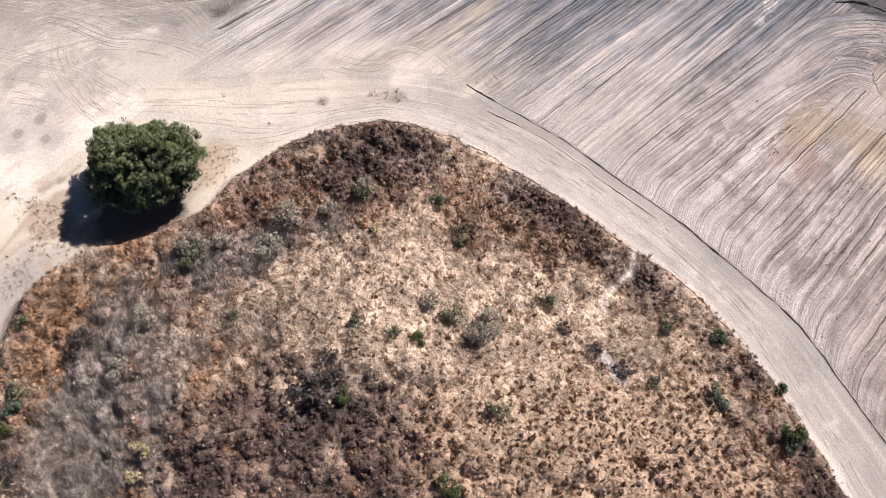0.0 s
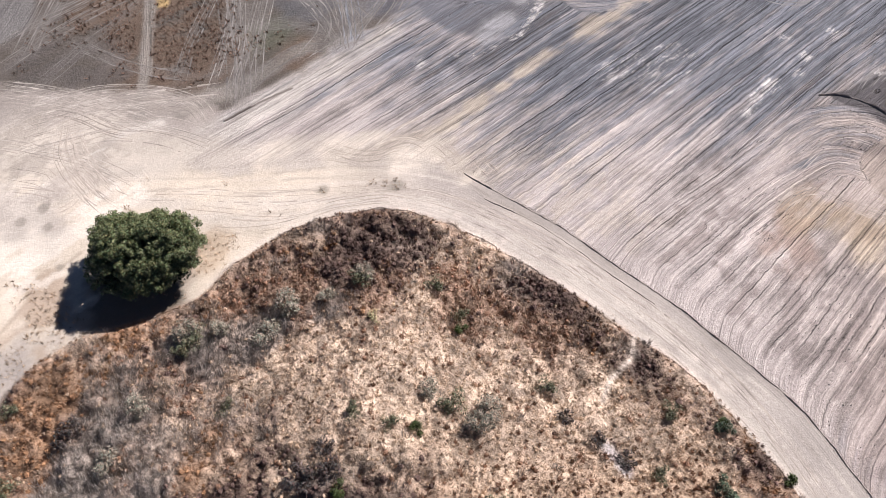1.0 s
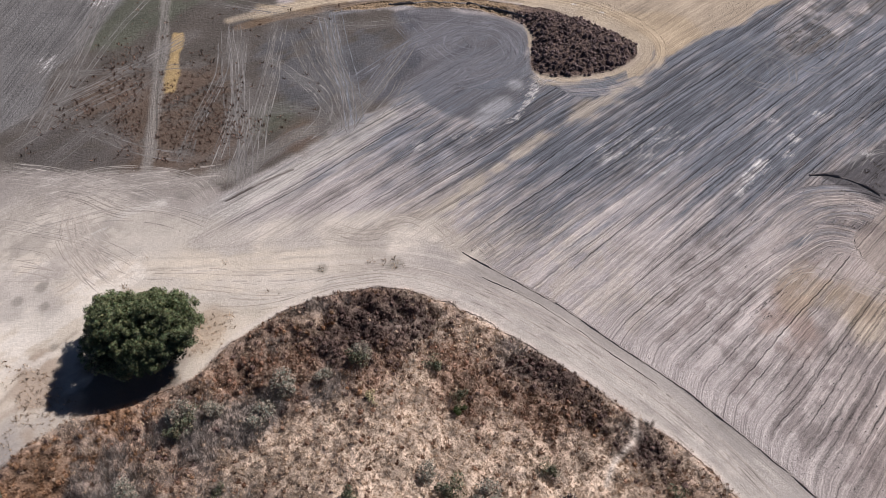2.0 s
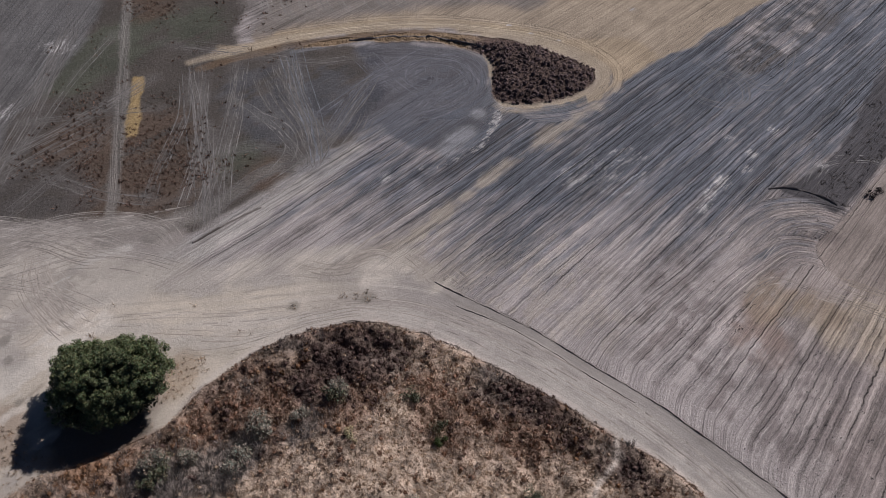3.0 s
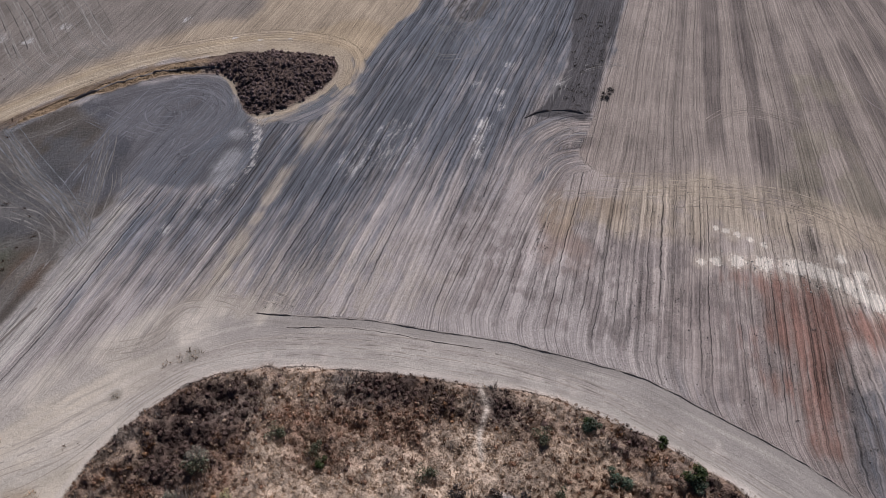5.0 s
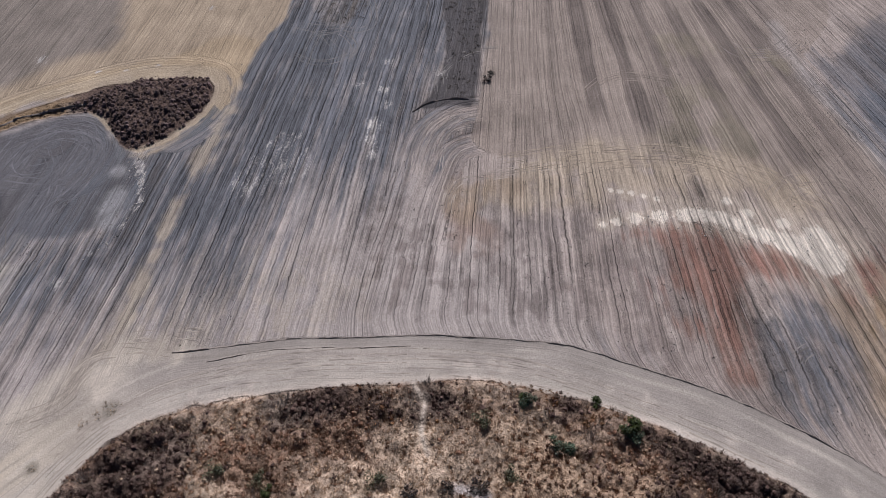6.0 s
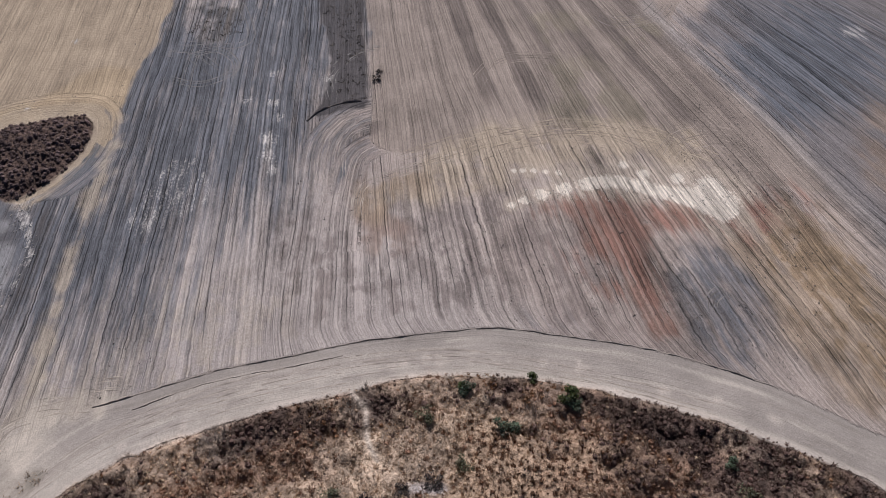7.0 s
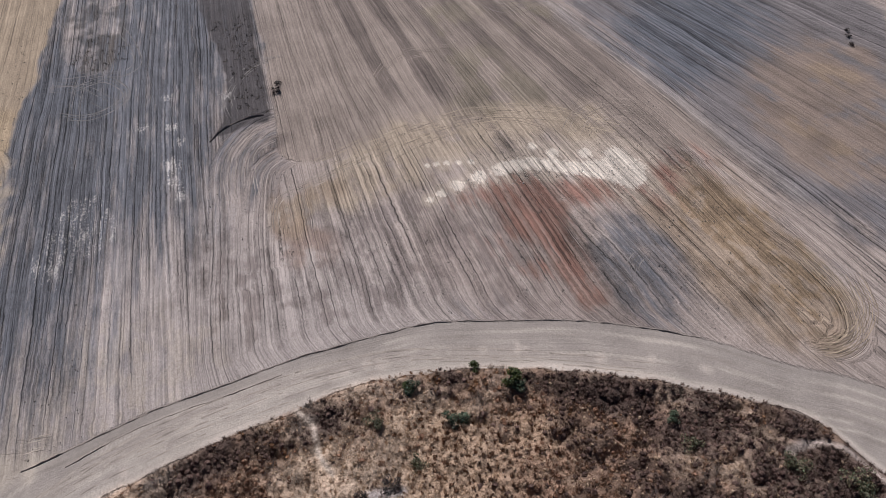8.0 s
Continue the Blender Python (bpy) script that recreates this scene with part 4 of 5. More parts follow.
strength *= 1 + 0.35 * np.clip(slate_in, 0, 1)
clear = (1 - road_mask) * (1 - veg) * (1 - isle_mask) * (1 - head)
soils = np.stack([white_in * clear, np.clip(slate_in, 0, 1.2) * clear * (1 - plot), red_in * clear, pale_in * clear], -1)
grit = (0.62 + 0.22 * stub * (1 - yard_north) * (1 - isle_mask) + 0.38 * np.maximum(veg, isle_mask)) * (1 - 0.5 * road_mask * (1 - veg)) * (1 - 0.45 * yard_north) * (1 - 0.4 * head * (1 - road_mask))
strength *= np.where(gx < 8, step(0.1, 0.7, np.abs(in_road)), 1.0)
relief = 0.035 * strength * (1 - road_mask) * layers(ru, rv * 0.03, 1.9, 61, 2)
billow = np.sqrt(np.abs(layers(gx, gy, 1.0, 83, 1)) + 0.01) * 0.22 + np.sqrt(np.abs(layers(gx, gy, 2.3, 86, 1)) + 0.01) * 0.28
rough_ground = (step(0.1, 0.9, in_mound) * (1.1 + 0.7 * weights[1:].sum(0) + 0.9 * weights[2] + 0.7 * weights[4]) + isle_mask * 0.9) * 1.25 * (billow - 0.25)
gz = hill_height(gx, gy) + relief + rough_ground + 0.02 * wob
nx, ny = shape[1], shape[0]
corner = (np.arange(ny - 1)[:, None] * nx + np.arange(nx - 1)[None, :]).ravel()
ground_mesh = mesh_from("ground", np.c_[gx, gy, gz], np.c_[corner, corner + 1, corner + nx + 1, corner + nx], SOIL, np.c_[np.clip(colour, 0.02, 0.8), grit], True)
layer = ground_mesh.attributes.new("soils", "FLOAT_COLOR", "POINT")
layer.data.foreach_set("color", soils.astype(np.float32).ravel())
layer = ground_mesh.attributes.new("rows", "FLOAT_VECTOR", "POINT")
layer.data.foreach_set("vector", np.c_[ru, rv, strength].astype(np.float32).ravel())
ground = tagged(new("ground", ground_mesh), "dry ploughed farmland with a dirt road round a mound", "ground", kind="structure")


def height_at(x, y):
    """Height of the ground sheet as built."""
    x, y = np.atleast_1d(np.asarray(x, float)), np.atleast_1d(np.asarray(y, float))
    xs, ys, zs = GX[0], GY[:, 0], gz.reshape(shape)
    i, j = np.clip(np.searchsorted(xs, x) - 1, 0, nx - 2), np.clip(np.searchsorted(ys, y) - 1, 0, ny - 2)
    a, b = (x - xs[i]) / (xs[i + 1] - xs[i]), (y - ys[j]) / (ys[j + 1] - ys[j])
    return (zs[j, i] * (1 - a) + zs[j, i + 1] * a) * (1 - b) + (zs[j + 1, i] * (1 - a) + zs[j + 1, i + 1] * a) * b


# ---- wheel marks and furrow crests ----
def mark_mesh():
    """Low broken crests of pressed soil along all the wheel marks."""
    verts, faces, tones, count = [], [], [], 0
    for n, (points, rgb, amount, gauge, wide) in enumerate(MARKS):
        line = smooth_line(points, parts=8)
        run = np.r_[0, np.cumsum(np.hypot(*np.diff(line, axis=0).T))]
        s = np.arange(0, run[-1], 0.25)
        x, y = np.interp(s, run, line[:, 0]), np.interp(s, run, line[:, 1])
        tx, ty = np.gradient(x), np.gradient(y)
        size = np.hypot(tx, ty) + 1e-9
        px_, py_ = -ty / size, tx / size
        for side in (-1, 1):
            sway = side * gauge / 2 + 0.12 * layers(s, s * 0 + 3 * n + side, 3.0, 301, 2)
            half = wide / 2 * (1 + 0.8 * layers(s, s * 0 + 5 * n + side, 1.2, 311, 2))
            taper = step(0, 3, s) * step(0, 3, run[-1] - s)
            live = (layers(s, s * 0 + 7 * n + side, 2.2, 321, 3) + amount * 0.9 - 0.35 > 0) & (taper > 0.15)
            strip_y = np.interp(x, [p[0] for p in STRIP], [p[1] for p in STRIP])
            live &= ~((y > strip_y - 5) & (y < strip_y + 1.7) & (x > -24) & (x < -4) & (y > 48.5))
            half = half * np.clip(taper, 0.2, 1)
            cx, cy = x + px_ * sway, y + py_ * sway
            rows_ = [np.c_[cx + px_ * half * q, cy + py_ * half * q] for q in (-1, 0, 1)]
            z = [height_at(p[:, 0], p[:, 1]) + e for p, e in zip(rows_, (-0.025, 0.02, -0.025))]
            verts.append(np.stack([np.c_[p, h] for p, h in zip(rows_, z)], 1).reshape(-1, 3))
            shade = np.array(rgb) * (1 + 0.5 * layers(s, s * 0 + n, 0.9, 331, 2))[:, None]
            near = np.clip(np.searchsorted(GY[:, 0], cy), 0, ny - 1) * nx + np.clip(np.searchsorted(GX[0], cx), 0, nx - 1)
            worn = np.where((y < 55) & (x < 3), 0.3, 0.05)[:, None]
            shade = shade * (1 - worn) + colour[near] * worn
            tones.append(np.repeat(shade, 3, 0))
            i = np.flatnonzero(live[:-1] & live[1:]) * 3 + count
            faces.append(np.vstack([np.c_[i, i + 1, i + 4, i + 3], np.c_[i + 1, i + 2, i + 5, i + 4]]))
            count += len(s) * 3
    return mesh_from("wheel_marks", np.vstack(verts), np.vstack(faces), PRESSED, np.clip(np.vstack(tones), 0.02, 0.7), True)


tagged(new("wheel_marks", mark_mesh()), "pale and dark tyre marks pressed into dry soil", "tyre marks", kind="stuff")


# ---- dry plants ----
def tufts(name, x, y, tones, blades, long, lean, wide, core=0.0, base=0.4, comb_to=1.5, material=DRY_PLANT):
    """Clumps of thin blades that fan out from each place, round a low ragged dome; smaller towards the rim of the mound."""
    n = len(x)
    z = height_at(x, y) - 0.04
    grow = (0.45 + 1.1 * rng.random(n) ** 1.6) * (0.55 + 0.45 * step(0.2, 2.2, np.abs(inside(x, y, MOUND)[0])))
    k = np.repeat(np.arange(n), blades)
    turn, tip = 0.9 + comb_to * rng.standard_normal(n * blades), np.radians(lean[0] + (lean[1] - lean[0]) * rng.random(n * blades))
    size = long * grow[k] * (0.55 + 0.65 * rng.random(n * blades))
    off = base * long * grow[k] * np.sqrt(rng.random(n * blades))
    bx, by = x[k] + off * np.cos(turn), y[k] + off * np.sin(turn)
    dx, dy, dz = np.sin(tip) * np.cos(turn), np.sin(tip) * np.sin(turn), np.cos(tip)
    w = wide * (0.6 + 0.8 * rng.random(n * blades)) / 2
    face = rng.random(n * blades) * np.pi
    ex, ey = np.cos(face) * w, np.sin(face) * w
    verts = np.stack([np.c_[bx - ex, by - ey, z[k]], np.c_[bx + ex, by + ey, z[k]],
                      np.c_[bx + dx * size, by + dy * size, z[k] + dz * size]], 1).reshape(-1, 3)
    shade = np.repeat(tones[k] * (0.7 + 0.6 * rng.random((n * blades, 1))), 3, 0)
    faces = np.arange(len(verts)).reshape(-1, 3)
    if core:
        sides = 6
        ring = np.arange(sides)
        layers_ = []
        for wide_, high_ in ((1.0, -0.1), (0.82, 0.48), (0.42, 0.85)):
            a = (ring / sides * 2 * np.pi)[None, :] + rng.random((n, 1)) * 6
            r = core * grow[:, None] * wide_ * rng.uniform(0.7, 1.25, (n, sides))
            h = core * grow[:, None] * high_ * rng.uniform(0.75, 1.25, (n, sides))
            layers_.append(np.stack([x[:, None] + r * np.cos(a), y[:, None] + r * np.sin(a), z[:, None] + h], -1))
        cv = np.concatenate(layers_, 1).reshape(-1, 3)
        over = (ring + 1) % sides
        dome = np.vstack([np.vstack([np.c_[k * sides + ring, k * sides + over, (k + 1) * sides + over], np.c_[k * sides + ring, (k + 1) * sides + over, (k + 1) * sides + ring]]) for k in (0, 1)]
                         + [np.array([(12, 13, 14), (12, 14, 15), (12, 15, 16), (12, 16, 17)])])
        faces = np.vstack([faces, (len(verts) + np.arange(n)[:, None, None] * 3 * sides + dome[None]).reshape(-1, 3)])
        verts = np.vstack([verts, cv])
        shade = np.vstack([shade, np.repeat(tones, 3 * sides, 0) * rng.uniform(0.8, 1.1, (n * 3 * sides, 1))])
    return new(name, mesh_from(name, verts, faces, material, np.clip(shade, 0.008, 0.8)))


def scattered(gap, x0, x1, y0, y1):
    px, py = np.meshgrid(np.arange(x0, x1, gap), np.arange(y0, y1, gap))
    return px.ravel() + rng.uniform(-0.6, 0.6, px.size) * gap, py.ravel() + rng.uniform(-0.6, 0.6, py.size) * gap


PATHS = [[(17.9, 23.9), (17.4, 22.3), (17.2, 21.5), (16.0, 20.4), (14.9, 19.3), (13.9, 17.3)], [(33.4, -17.6), (35.5, -19.8), (36.2, -22.2), (35.2, -24.6), (33.6, -27.0)], [(13.9, 12.9), (14.8, 11.4)]]


def on_mound(gap, lean_in=0.1):
    px, py = scattered(gap, -42, 39, -34, 39)
    deep, _ = inside(px, py, MOUND)
    seen = (py > -1.5) | ((px > 14) & (py > -30))
    ok = (deep + 0.4 * layers(px, py, 3, 5) > lean_in) & (seen | (rng.random(px.size) < 0.3))
    for way in PATHS:
        ok &= line_distance(px, py, smooth_line(way), 3)[0] > 0.42
    return px[ok], py[ok]


def toned(px, py, rgb, seed, vary=0.4):
    t = np.array(rgb) * (1 + 0.5 * layers(px, py, 3.5, seed)[:, None]) * rng.uniform(1 - vary, 1 + vary, (len(px), 1))
    return np.clip(t, 0.01, 0.8)


STRAW, RED_BROWN, GREY, RUST, DARK = (0.56, 0.44, 0.33), (0.27, 0.16, 0.105), (0.375, 0.338, 0.30), (0.29, 0.165, 0.09), (0.125, 0.082, 0.068)
px, py = on_mound(0.3, -0.1)
kind = (weed_scores(px, py) + 0.2 * rng.standard_normal((5, len(px)))).argmax(0)
lot = rng.random(len(px))
pick = ((kind == 0) & (lot < 0.85)) | ((kind == 1) & (lot < 0.4)) | ((kind == 3) & (lot < 0.08)) | (lot < 0.04)
tagged(tufts("straw_grass", px[pick], py[pick], toned(px[pick], py[pick], STRAW, 101, 0.2), 10, 0.36, (0, 28), 0.038), "pale straw-coloured dry grass tufts on the mound", "dry grass", kind="stuff")
px, py = on_mound(0.56)
qx, qy = on_mound(0.46)
kind = (weed_scores(px, py) + 0.22 * rng.standard_normal((5, len(px)))).argmax(0)
kind_q = (weed_scores(qx, qy) + 0.2 * rng.standard_normal((5, len(qx)))).argmax(0)
lot, lot_q = rng.random(len(px)), rng.random(len(qx))
WEEDS = [
    ("red_brown_weeds", "dried red-brown weed clumps on the mound", RED_BROWN, px, py, ((kind == 1) & (lot < 0.9 - 0.75 * np.minimum(blobs(px, py, TUSSOCKS_AT), 1))) | ((kind == 0) & (lot < 0.10)), 28, 0.48, (0, 25), 0.042, 0.19, 0.6, 1.5),
    ("grey_brush", "grey withered thistle brush on the mound", GREY, qx, qy, ((kind_q == 2) & (lot_q < 0.95)) | ((kind_q == 0) & (lot_q > 0.97)), 34, 0.72, (8, 48), 0.036, 0.0, 0.8, 0.6),
    ("rust_weeds", "rust-brown dry weeds at the foot of the mound", RUST, px, py, (kind == 3) & (lot < 0.95), 28, 0.48, (0, 25), 0.042, 0.19, 0.6, 1.5),
    ("dark_brush", "dark brown dry brush on the rim of the mound", DARK, qx, qy, ((kind_q == 4) & (lot_q < 0.95)) | ((kind_q == 1) & (lot_q > 0.9)), 28, 0.46, (0, 28), 0.042, 0.22, 0.7, 1.5),
]
for k, (name, label, rgb, wx, wy, pick, blades, long, lean, wide, core, base, comb_to) in enumerate(WEEDS):
    tagged(tufts(name, wx[pick], wy[pick], toned(wx[pick], wy[pick], rgb, 110 + k, 0.28), blades, long, lean, wide, core, base, comb_to), label, "dry plants", kind="stuff")
px, py = on_mound(0.6)
kind = weed_scores(px, py)
zone = blobs(px, py, TUSSOCKS_AT)
ok = ((kind.argmax(0) < 2) | (zone > 0.6)) & (rng.random(len(px)) < 0.06 + 0.9 * np.minimum(zone, 1))
px, py = px[ok], py[ok]
tagged(tufts("dry_tussocks", px, py, toned(px, py, (0.20, 0.11, 0.068), 161, 0.25), 24, 0.42, (0, 22), 0.05, 0.15, 0.3), "upright brown dry tussocks casting short shadows", "dry plants", kind="stuff")
px, py = on_mound(0.45)
kind = (weed_scores(px, py) + 0.3 * rng.standard_normal((5, len(px)))).argmax(0)
ok = ((kind < 2) & (rng.random(len(px)) < 0.8)) | (rng.random(len(px)) < 0.06)
px, py = px[ok], py[ok]
tagged(tufts("straw_tussocks", px, py, toned(px, py, (0.45, 0.335, 0.237), 171, 0.2), 14, 0.38, (0, 26), 0.036, 0.14, 0.5), "rounded straw-brown grass tussocks on the mound", "dry grass", kind="stuff")
px, py = scattered(0.45, -42, -2, 18, 43)
m = blobs(px, py, [(-38.4, 28.6, 2.2), (-37, 25, 2.2), (-40, 21.5, 2.4), (-35.4, 24.6, 1.6), (-22.6, 33.2, 2.2), (-24.4, 32.2, 1.6), (-25.6, 28.6, 1.4), (-7.2, 41.4, 0.6), (-6.2, 41.3, 0.5), (-5.0, 41.2, 0.6), (-4.0, 41.0, 0.4), (-12.4, 40.5, 0.5)]) + 0.9 * layers(px, py, 2, 68)
ok = (m > 0.5) & (inside(px, py, MOUND)[0] < 0.2)
tagged(tufts("verge_grass", px[ok], py[ok], toned(px[ok], py[ok], (0.38, 0.28, 0.19), 151, 0.5), 12, 0.34, (5, 70), 0.055, 0.0), "sparse dry grass beside the tree and the track", "dry grass", kind="stuff")
px, py = scattered(0.46, 11, 29, 70, 84)
ok = inside(px, py, ISLAND)[0] > 0.1
px, py = px[ok], py[ok]
tagged(tufts("island_brush", px, py, toned(px, py, (0.15, 0.108, 0.100), 121, 0.4), 18, 0.34, (0, 55), 0.05, 0.25), "dark brown brush on an unploughed island in the field", "dry plants", kind="stuff")
px, py = scattered(0.55, -50, -14, 53, 104)
m = blobs(px, py, [(-31, 66, 5), (-27, 61, 5), (-34, 58, 4), (-38, 63, 4), (-17, 60, 2.5), (-41, 70, 4), (-32, 75, 3), (-42, 76, 3), (-37, 98, 4), (-45, 64, 3)]) + 0.7 * layers(px, py, 4, 66)
ok = (py > 55 + np.maximum(px + 27, 0) * 0.8) & (m + 0.4 * rng.standard_normal(len(px)) > 0.75) & (np.abs(px + 36.5 - (py - 66) * -0.2) > 1.0)
tagged(tufts("stubble_clumps", px[ok], py[ok], toned(px[ok], py[ok], (0.17, 0.105, 0.075), 131, 0.3), 16, 0.36, (20, 78), 0.09, 0.0), "brown withered clumps in the stubble field", "dry plants", kind="stuff")
px, py = scattered(0.6, 44, 70, 48, 95)
ok = (inside(px, py, np.array([(64.0, 70), (68.4, 65.4), (62, 59.6), (51, 49.6), (48.5, 51.2), (50, 56), (56, 61)]))[0] > 0.4) | (blobs(px, py, [(51, 79, 5)]) + 0.5 * layers(px, py, 4, 67) > 0.6)
ok &= rng.random(len(px)) < 0.6
tagged(tufts("weed_clumps", px[ok], py[ok], toned(px[ok], py[ok], (0.12, 0.10, 0.08), 141, 0.3), 12, 0.32, (30, 80), 0.09, 0.0), "dark withered weeds in the ploughed field", "dry plants", kind="stuff")


# ---- soil lips along the road and in the field ----
def ridge(name, label, points, wide, high, material, gaps=0.0, group=""):
    """A ragged little bank of thrown-up soil."""
    line = smooth_line(points, parts=8)
    seg = np.r_[0, np.cumsum(np.hypot(*np.diff(line, axis=0).T))]
    s = np.arange(0, seg[-1], 0.18)
    x, y = np.interp(s, seg, line[:, 0]), np.interp(s, seg, line[:, 1])
    tx, ty = np.gradient(x), np.gradient(y)
    long = np.hypot(tx, ty) + 1e-9
    nx_, ny_ = -ty / long, tx / long
    sway = 0.14 * layers(s, s * 0, 1.4, 17)
    h = high * np.clip(0.75 + 0.9 * layers(s, s * 0 + 5, 1.1, 23) - gaps * (layers(s, s * 0 + 9, 6.0, 29) > 0.15), 0.05, 2)
    z = height_at(x, y)
    prof = [(-0.5, -0.05), (-0.2, 0.75), (0.05, 1.0), (0.3, 0.5), (0.5, -0.05)]
    verts = np.stack([np.c_[x + nx_ * (a * wide + sway), y + ny_ * (a * wide + sway), z + b * h] for a, b in prof], 1)
    n, k = len(s), len(prof)
    i = (np.arange(n - 1)[:, None] * k + np.arange(k - 1)[None, :]).ravel()
    return tagged(new(name, mesh_from(name, verts.reshape(-1, 3), np.c_[i, i + 1, i + k + 1, i + k], material)), label, "soil bank", group, "structure")


ridge("soil_bank", "low bank of dark soil along the field edge", [(2.5, 42.6), (6.3, 40.0), (12.2, 36.0), (17.2, 31.6), (22.7, 26.9), (28.1, 21.3), (32.2, 16.6), (35.4, 10.4), (38.6, 3.9), (40.7, -2.2), (42.2, -8.2)], 0.17, 0.11, LIP, 0.3)
ridge("soil_bank", "second low bank of soil beside the road", [(4.5, 39.4), (8.5, 37.2), (12.4, 34.4), (16.6, 30.6), (20.6, 27.2)], 0.13, 0.07, LIP, 0.4)
ridge("soil_bank", "dark curved bank of soil in the field", [(43.4, 53.4), (45.7, 53.4), (48.6, 52.1), (50.6, 50.2)], 0.28, 0.2, CLOD)
ridge("soil_bank", "row of dark clods along the stubble edge", [(-24.1, 49.9), (-20.6, 52.6), (-17.0, 54.8)], 0.3, 0.2, CLOD, 0.8)
ridge("soil_bank", "low dark bank under the yellow track", [(-7, 86.6), (-2, 87.0), (4, 86.6), (9, 85.0), (12.5, 83.2)], 0.35, 0.25, CLOD, 0.5)


# ---- clods and stones ----
def lumps(name, x, y, r, material):
    n = len(x)
    z = height_at(x, y)
    shape_ = np.array([(1, 0, 0), (-1, 0, 0), (0, 1, 0), (0, -1, 0), (0, 0, 0.9), (0, 0, -0.5)])
    faces = np.array([(0, 2, 4), (2, 1, 4), (1, 3, 4), (3, 0, 4), (2, 0, 5), (1, 2, 5), (3, 1, 5), (0, 3, 5)])
    a = rng.random(n) * 6.3
    v = shape_[None] * rng.uniform(0.6, 1.3, (n, 6, 1)) * r[:, None, None]
    vx, vy = v[..., 0] * np.cos(a)[:, None] - v[..., 1] * np.sin(a)[:, None], v[..., 0] * np.sin(a)[:, None] + v[..., 1] * np.cos(a)[:, None]
    verts = np.stack([vx + x[:, None], vy + y[:, None], v[..., 2] + z[:, None] + 0.04], -1).reshape(-1, 3)
    return new(name, mesh_from(name, verts, (faces[None] + 6 * np.arange(n)[:, None, None]).reshape(-1, 3), material))


def in_field(n):
    px, py = rng.uniform(-5, 105, n), rng.uniform(-25, 90, n)
    road_in, _ = inside(px, py, ROAD_OUT)
    hold = layers(-px * si + py * co, (px * co + py * si) * 0.06, 3.0, 151, 3)
    ok = (road_in < -0.6) & (hold > 0.12) & (np.hypot(px, py) < 105)
    return px[ok], py[ok]


px, py = in_field(34000)
tagged(lumps("soil_clods", px, py, np.minimum(rng.gamma(1.4, 0.02, len(px)) + 0.015, 0.09), CLOD), "dark dry clods strewn along the furrows", "soil clods", kind="stuff")
t_ = rng.random(260)
px = np.interp(t_, [0, 0.3, 0.6, 1], [48, 53, 57, 62.5]) + rng.normal(0, 0.8, 260)
py = np.interp(t_, [0, 0.3, 0.6, 1], [23.4, 19.4, 12.5, 5]) + rng.normal(0, 0.8, 260)
tagged(lumps("pale_stones", px, py, rng.gamma(2.0, 0.02, 260) + 0.02, PALE_STONE), "white limestone rubble breaking through the field", "stones", kind="stuff")


t_ = rng.random(130)
px = np.interp(t_, [0, 0.25, 0.55, 0.8, 1], [13.2, 11.6, 9.8, 6.2, 1.8]) + rng.normal(0, 0.6, 130)
py = np.interp(t_, [0, 0.25, 0.55, 0.8, 1], [69.8, 67.8, 63.6, 61.0, 59.7]) + rng.normal(0, 0.6, 130)
tagged(lumps("pale_rubble", px, py, rng.gamma(2.0, 0.02, 130) + 0.02, PALE_STONE), "white rubble along the edge of the slate-coloured soil", "stones", kind="stuff")


# ---- tree and shrubs ----
def part(name, mesh, parent, label=""):
    ob = new(name, mesh)
    ob.parent = parent
    return tagged(ob, label) if label else ob


def leaves(centres, radii, count, size, rgb, seed, flat=0.8, shell=0.55):
    """Many small leaves over round clumps."""
    r = np.random.default_rng(seed)
    n = len(centres) * count
    k = np.repeat(np.arange(len(centres)), count)
    d = r.normal(size=(n, 3))
    d /= np.linalg.norm(d, axis=1, keepdims=True)
    rad = radii[k][:, None] * (shell + (1 - shell) * r.random((n, 1)) ** 0.5)
    p = centres[k] + d * rad * np.array([1, 1, flat])
    up = d + r.normal(0, 0.55, (n, 3)) + np.array([0, 0, 0.35])
    up /= np.linalg.norm(up, axis=1, keepdims=True)
    side = np.cross(up, r.normal(size=(n, 3)))
    side /= np.linalg.norm(side, axis=1, keepdims=True) + 1e-9
    fore = np.cross(up, side)
    s = size * r.uniform(0.6, 1.3, (n, 1))
    verts = np.stack([p - fore * s, p + side * s * 0.45 + up * s * 0.12, p + fore * s, p - side * s * 0.45 + up * s * 0.12], 1).reshape(-1, 3)
    keep_above = verts[:, 2].reshape(-1, 4).min(1) > 0.03
    tone = np.array(rgb) * r.uniform(0.55, 1.5, (n, 1)) * (0.8 + 0.4 * r.random(len(centres)))[k][:, None]
    tone[:, 0] *= r.uniform(0.8, 1.35, n)
    faces = np.arange(n * 4).reshape(-1, 4)[keep_above]
    return mesh_from("crown", verts, faces, LEAF, np.clip(np.repeat(tone, 4, 0), 0.005, 0.5))


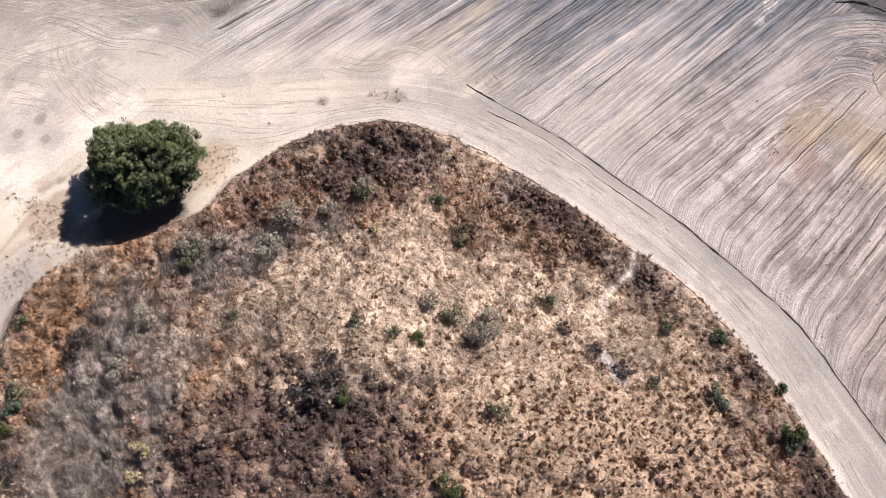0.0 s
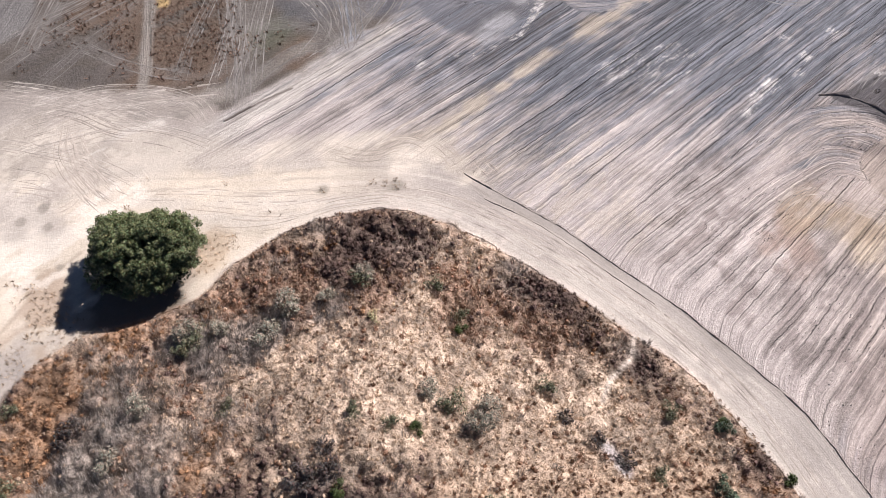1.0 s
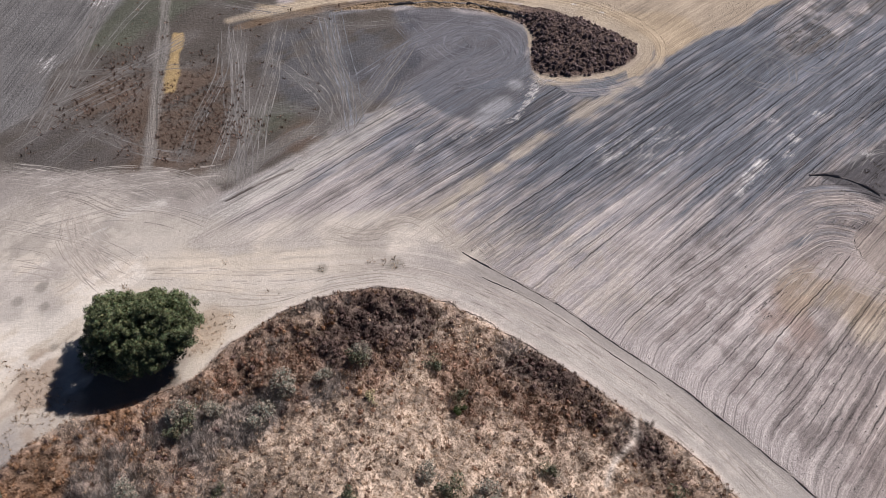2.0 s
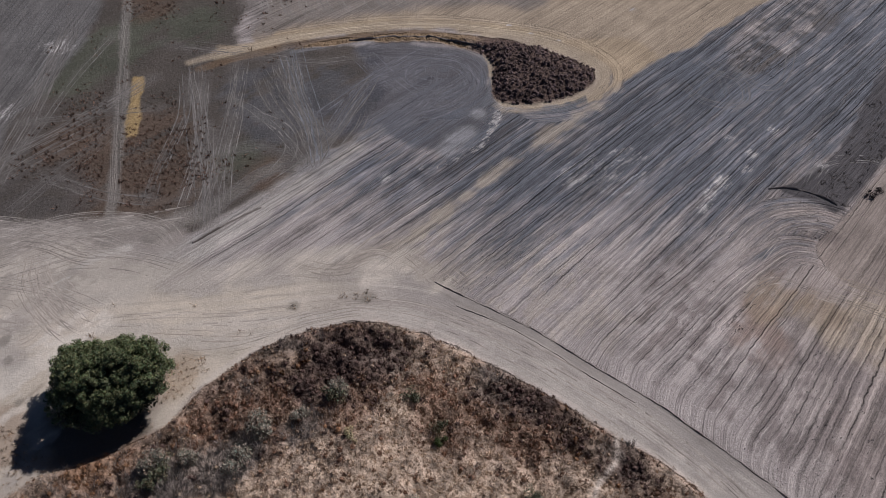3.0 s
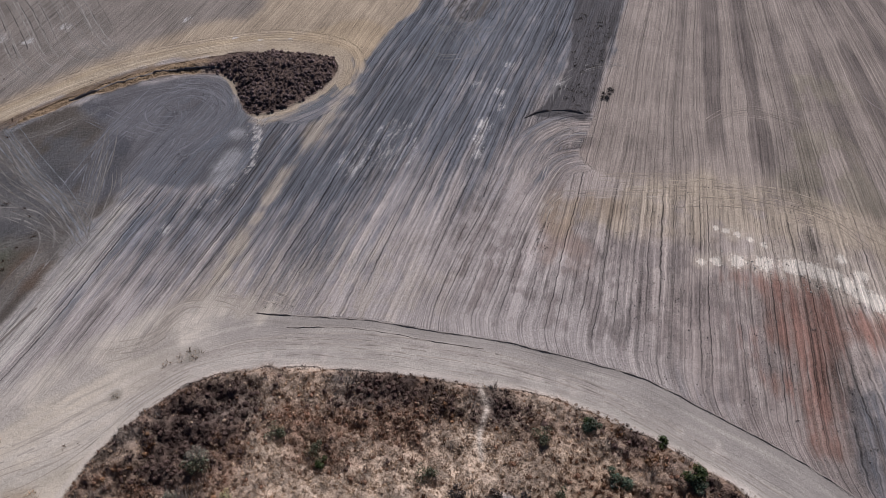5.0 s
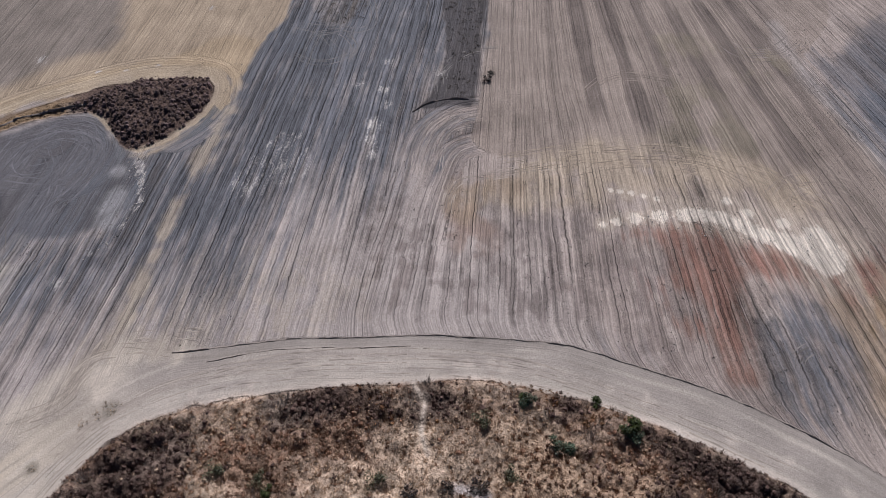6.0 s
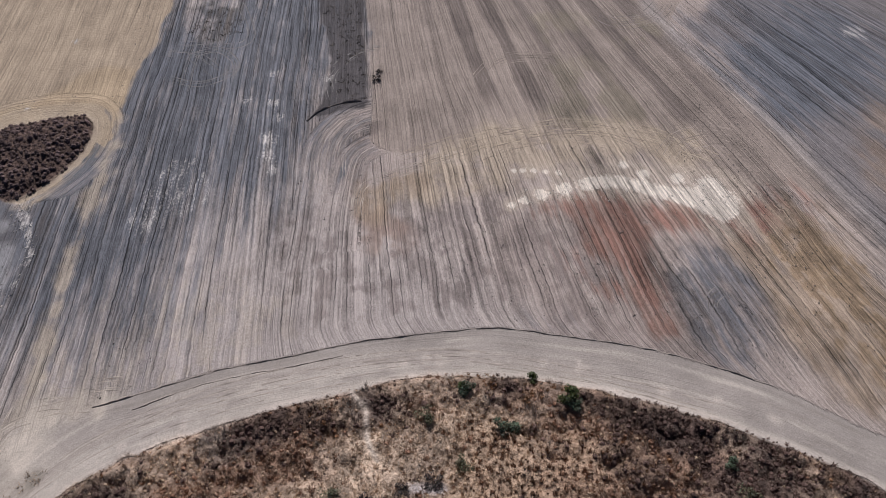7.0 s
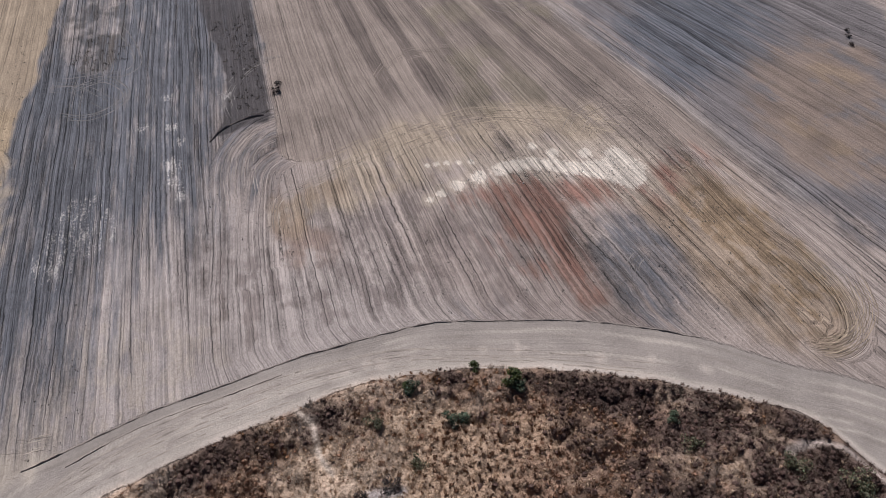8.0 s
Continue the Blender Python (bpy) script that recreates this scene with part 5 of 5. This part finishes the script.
def limb(bm, a, b, r0, r1, sides=7):
    a, b = Vector(a), Vector(b)
    turn = (b - a).to_track_quat("Z", "Y").to_matrix()
    mid = (a + b) / 2 + Vector((0.08, -0.05, 0.1)) * (b - a).length * 0.6
    rows_ = []
    for p, r in ((a, r0), (mid, (r0 + r1) / 2), (b, r1)):
        rows_.append([bm.verts.new(p + turn @ Vector((math.cos(q) * r, math.sin(q) * r, 0))) for q in [2 * math.pi * j / sides for j in range(sides)]])
    for lo, hi in zip(rows_, rows_[1:]):
        for j in range(sides):
            bm.faces.new((lo[j], lo[(j + 1) % sides], hi[(j + 1) % sides], hi[j]))
    bm.faces.new(rows_[-1])


def tubes(name, pieces, material):
    bm = bmesh.new()
    for piece in pieces:
        limb(bm, *piece)
    mesh = bpy.data.meshes.new(name)
    bm.to_mesh(mesh)
    bm.free()
    for p in mesh.polygons:
        p.use_smooth = True
    mesh.materials.append(material)
    return mesh


def build_tree(x, y):
    tree = new("tree")
    tree.location = (x, y, float(height_at(x, y)[0]) - 0.05)
    r = np.random.default_rng(19)
    n = 900
    az = r.random((2, n))[0] * 2 * np.pi
    lobes = (np.abs(np.cos(az)) ** 3 + np.abs(np.sin(az)) ** 3) ** -0.2 * (1 + 0.08 * np.sin(3 * az + 0.7) + 0.06 * np.sin(5 * az + 2.1) + 0.02 * np.sin(11 * az))
    el = np.arcsin(r.uniform(-0.25, 1.0, n))
    depth = np.where(np.arange(n) < 250, r.uniform(0.45, 0.8, n), r.uniform(0.78, 1.0, n))
    c = np.stack([np.cos(az) * np.cos(el) * 5.4 * lobes * depth, np.sin(az) * np.cos(el) * 3.9 * lobes * depth, 3.3 + np.sin(el) * 3.4 * depth], -1)
    c[:, 2] += 0.5 * np.sin(az * 2 + 1.0) * (c[:, 2] > 3)
    radii = r.uniform(0.26, 0.58, n)
    low = c[:, 2] < 3.4
    c[low, 0] -= 0.7
    c[low, 1] -= 0.5
    c[:, 2] += 0.2 * (c[:, 0] / 5 + c[:, 1] / 4)
    inner = np.stack([r.normal(0, 1.7, 40), r.normal(0, 1.5, 40), r.uniform(1.2, 4.2, 40)], -1)
    part("crown", leaves(c, radii, 96, 0.105, (0.112, 0.138, 0.062), 5, shell=0.25), tree, "dense dark green leaves")
    part("inner_crown", leaves(inner, np.full(40, 1.2), 260, 0.2, (0.03, 0.042, 0.016), 6, shell=0.1), tree)
    part("trunk", tubes("trunk", [((0, 0, 0), (0.1, 0.05, 1.7), 0.36, 0.26)], BARK), tree, "short grey trunk")
    for j in range(9):
        a = j * 0.7 + 0.2
        e = (3.6 * math.cos(a), 3.0 * math.sin(a), 2.6 + 1.6 * ((j * 37) % 10) / 10)
        part("limb", tubes("limb", [((0.05, 0.02, 0.9 + 0.08 * j), e, 0.15, 0.04)], BARK), tree)
    return tagged(tree, "broad round evergreen tree with dense dark green leaves beside the road", "tree")


build_tree(-27.9, 31.8)


def build_shrub(name, label, rgb, seed, size, count, leaf):
    shrub = new(name)
    r = np.random.default_rng(seed)
    n = 9
    c = np.stack([r.normal(0, 0.34, n), r.normal(0, 0.34, n), r.uniform(0.2, 0.75, n)], -1) * size
    part("foliage", leaves(c, r.uniform(0.22, 0.4, n) * size, count, leaf, rgb, seed + 1), shrub)
    part("stems", tubes("stems", [((0, 0, -0.1), tuple(p), 0.03 * size, 0.012 * size) for p in c.tolist()], BARK), shrub)
    return tagged(shrub, label, "shrub", "shrubs on the mound")


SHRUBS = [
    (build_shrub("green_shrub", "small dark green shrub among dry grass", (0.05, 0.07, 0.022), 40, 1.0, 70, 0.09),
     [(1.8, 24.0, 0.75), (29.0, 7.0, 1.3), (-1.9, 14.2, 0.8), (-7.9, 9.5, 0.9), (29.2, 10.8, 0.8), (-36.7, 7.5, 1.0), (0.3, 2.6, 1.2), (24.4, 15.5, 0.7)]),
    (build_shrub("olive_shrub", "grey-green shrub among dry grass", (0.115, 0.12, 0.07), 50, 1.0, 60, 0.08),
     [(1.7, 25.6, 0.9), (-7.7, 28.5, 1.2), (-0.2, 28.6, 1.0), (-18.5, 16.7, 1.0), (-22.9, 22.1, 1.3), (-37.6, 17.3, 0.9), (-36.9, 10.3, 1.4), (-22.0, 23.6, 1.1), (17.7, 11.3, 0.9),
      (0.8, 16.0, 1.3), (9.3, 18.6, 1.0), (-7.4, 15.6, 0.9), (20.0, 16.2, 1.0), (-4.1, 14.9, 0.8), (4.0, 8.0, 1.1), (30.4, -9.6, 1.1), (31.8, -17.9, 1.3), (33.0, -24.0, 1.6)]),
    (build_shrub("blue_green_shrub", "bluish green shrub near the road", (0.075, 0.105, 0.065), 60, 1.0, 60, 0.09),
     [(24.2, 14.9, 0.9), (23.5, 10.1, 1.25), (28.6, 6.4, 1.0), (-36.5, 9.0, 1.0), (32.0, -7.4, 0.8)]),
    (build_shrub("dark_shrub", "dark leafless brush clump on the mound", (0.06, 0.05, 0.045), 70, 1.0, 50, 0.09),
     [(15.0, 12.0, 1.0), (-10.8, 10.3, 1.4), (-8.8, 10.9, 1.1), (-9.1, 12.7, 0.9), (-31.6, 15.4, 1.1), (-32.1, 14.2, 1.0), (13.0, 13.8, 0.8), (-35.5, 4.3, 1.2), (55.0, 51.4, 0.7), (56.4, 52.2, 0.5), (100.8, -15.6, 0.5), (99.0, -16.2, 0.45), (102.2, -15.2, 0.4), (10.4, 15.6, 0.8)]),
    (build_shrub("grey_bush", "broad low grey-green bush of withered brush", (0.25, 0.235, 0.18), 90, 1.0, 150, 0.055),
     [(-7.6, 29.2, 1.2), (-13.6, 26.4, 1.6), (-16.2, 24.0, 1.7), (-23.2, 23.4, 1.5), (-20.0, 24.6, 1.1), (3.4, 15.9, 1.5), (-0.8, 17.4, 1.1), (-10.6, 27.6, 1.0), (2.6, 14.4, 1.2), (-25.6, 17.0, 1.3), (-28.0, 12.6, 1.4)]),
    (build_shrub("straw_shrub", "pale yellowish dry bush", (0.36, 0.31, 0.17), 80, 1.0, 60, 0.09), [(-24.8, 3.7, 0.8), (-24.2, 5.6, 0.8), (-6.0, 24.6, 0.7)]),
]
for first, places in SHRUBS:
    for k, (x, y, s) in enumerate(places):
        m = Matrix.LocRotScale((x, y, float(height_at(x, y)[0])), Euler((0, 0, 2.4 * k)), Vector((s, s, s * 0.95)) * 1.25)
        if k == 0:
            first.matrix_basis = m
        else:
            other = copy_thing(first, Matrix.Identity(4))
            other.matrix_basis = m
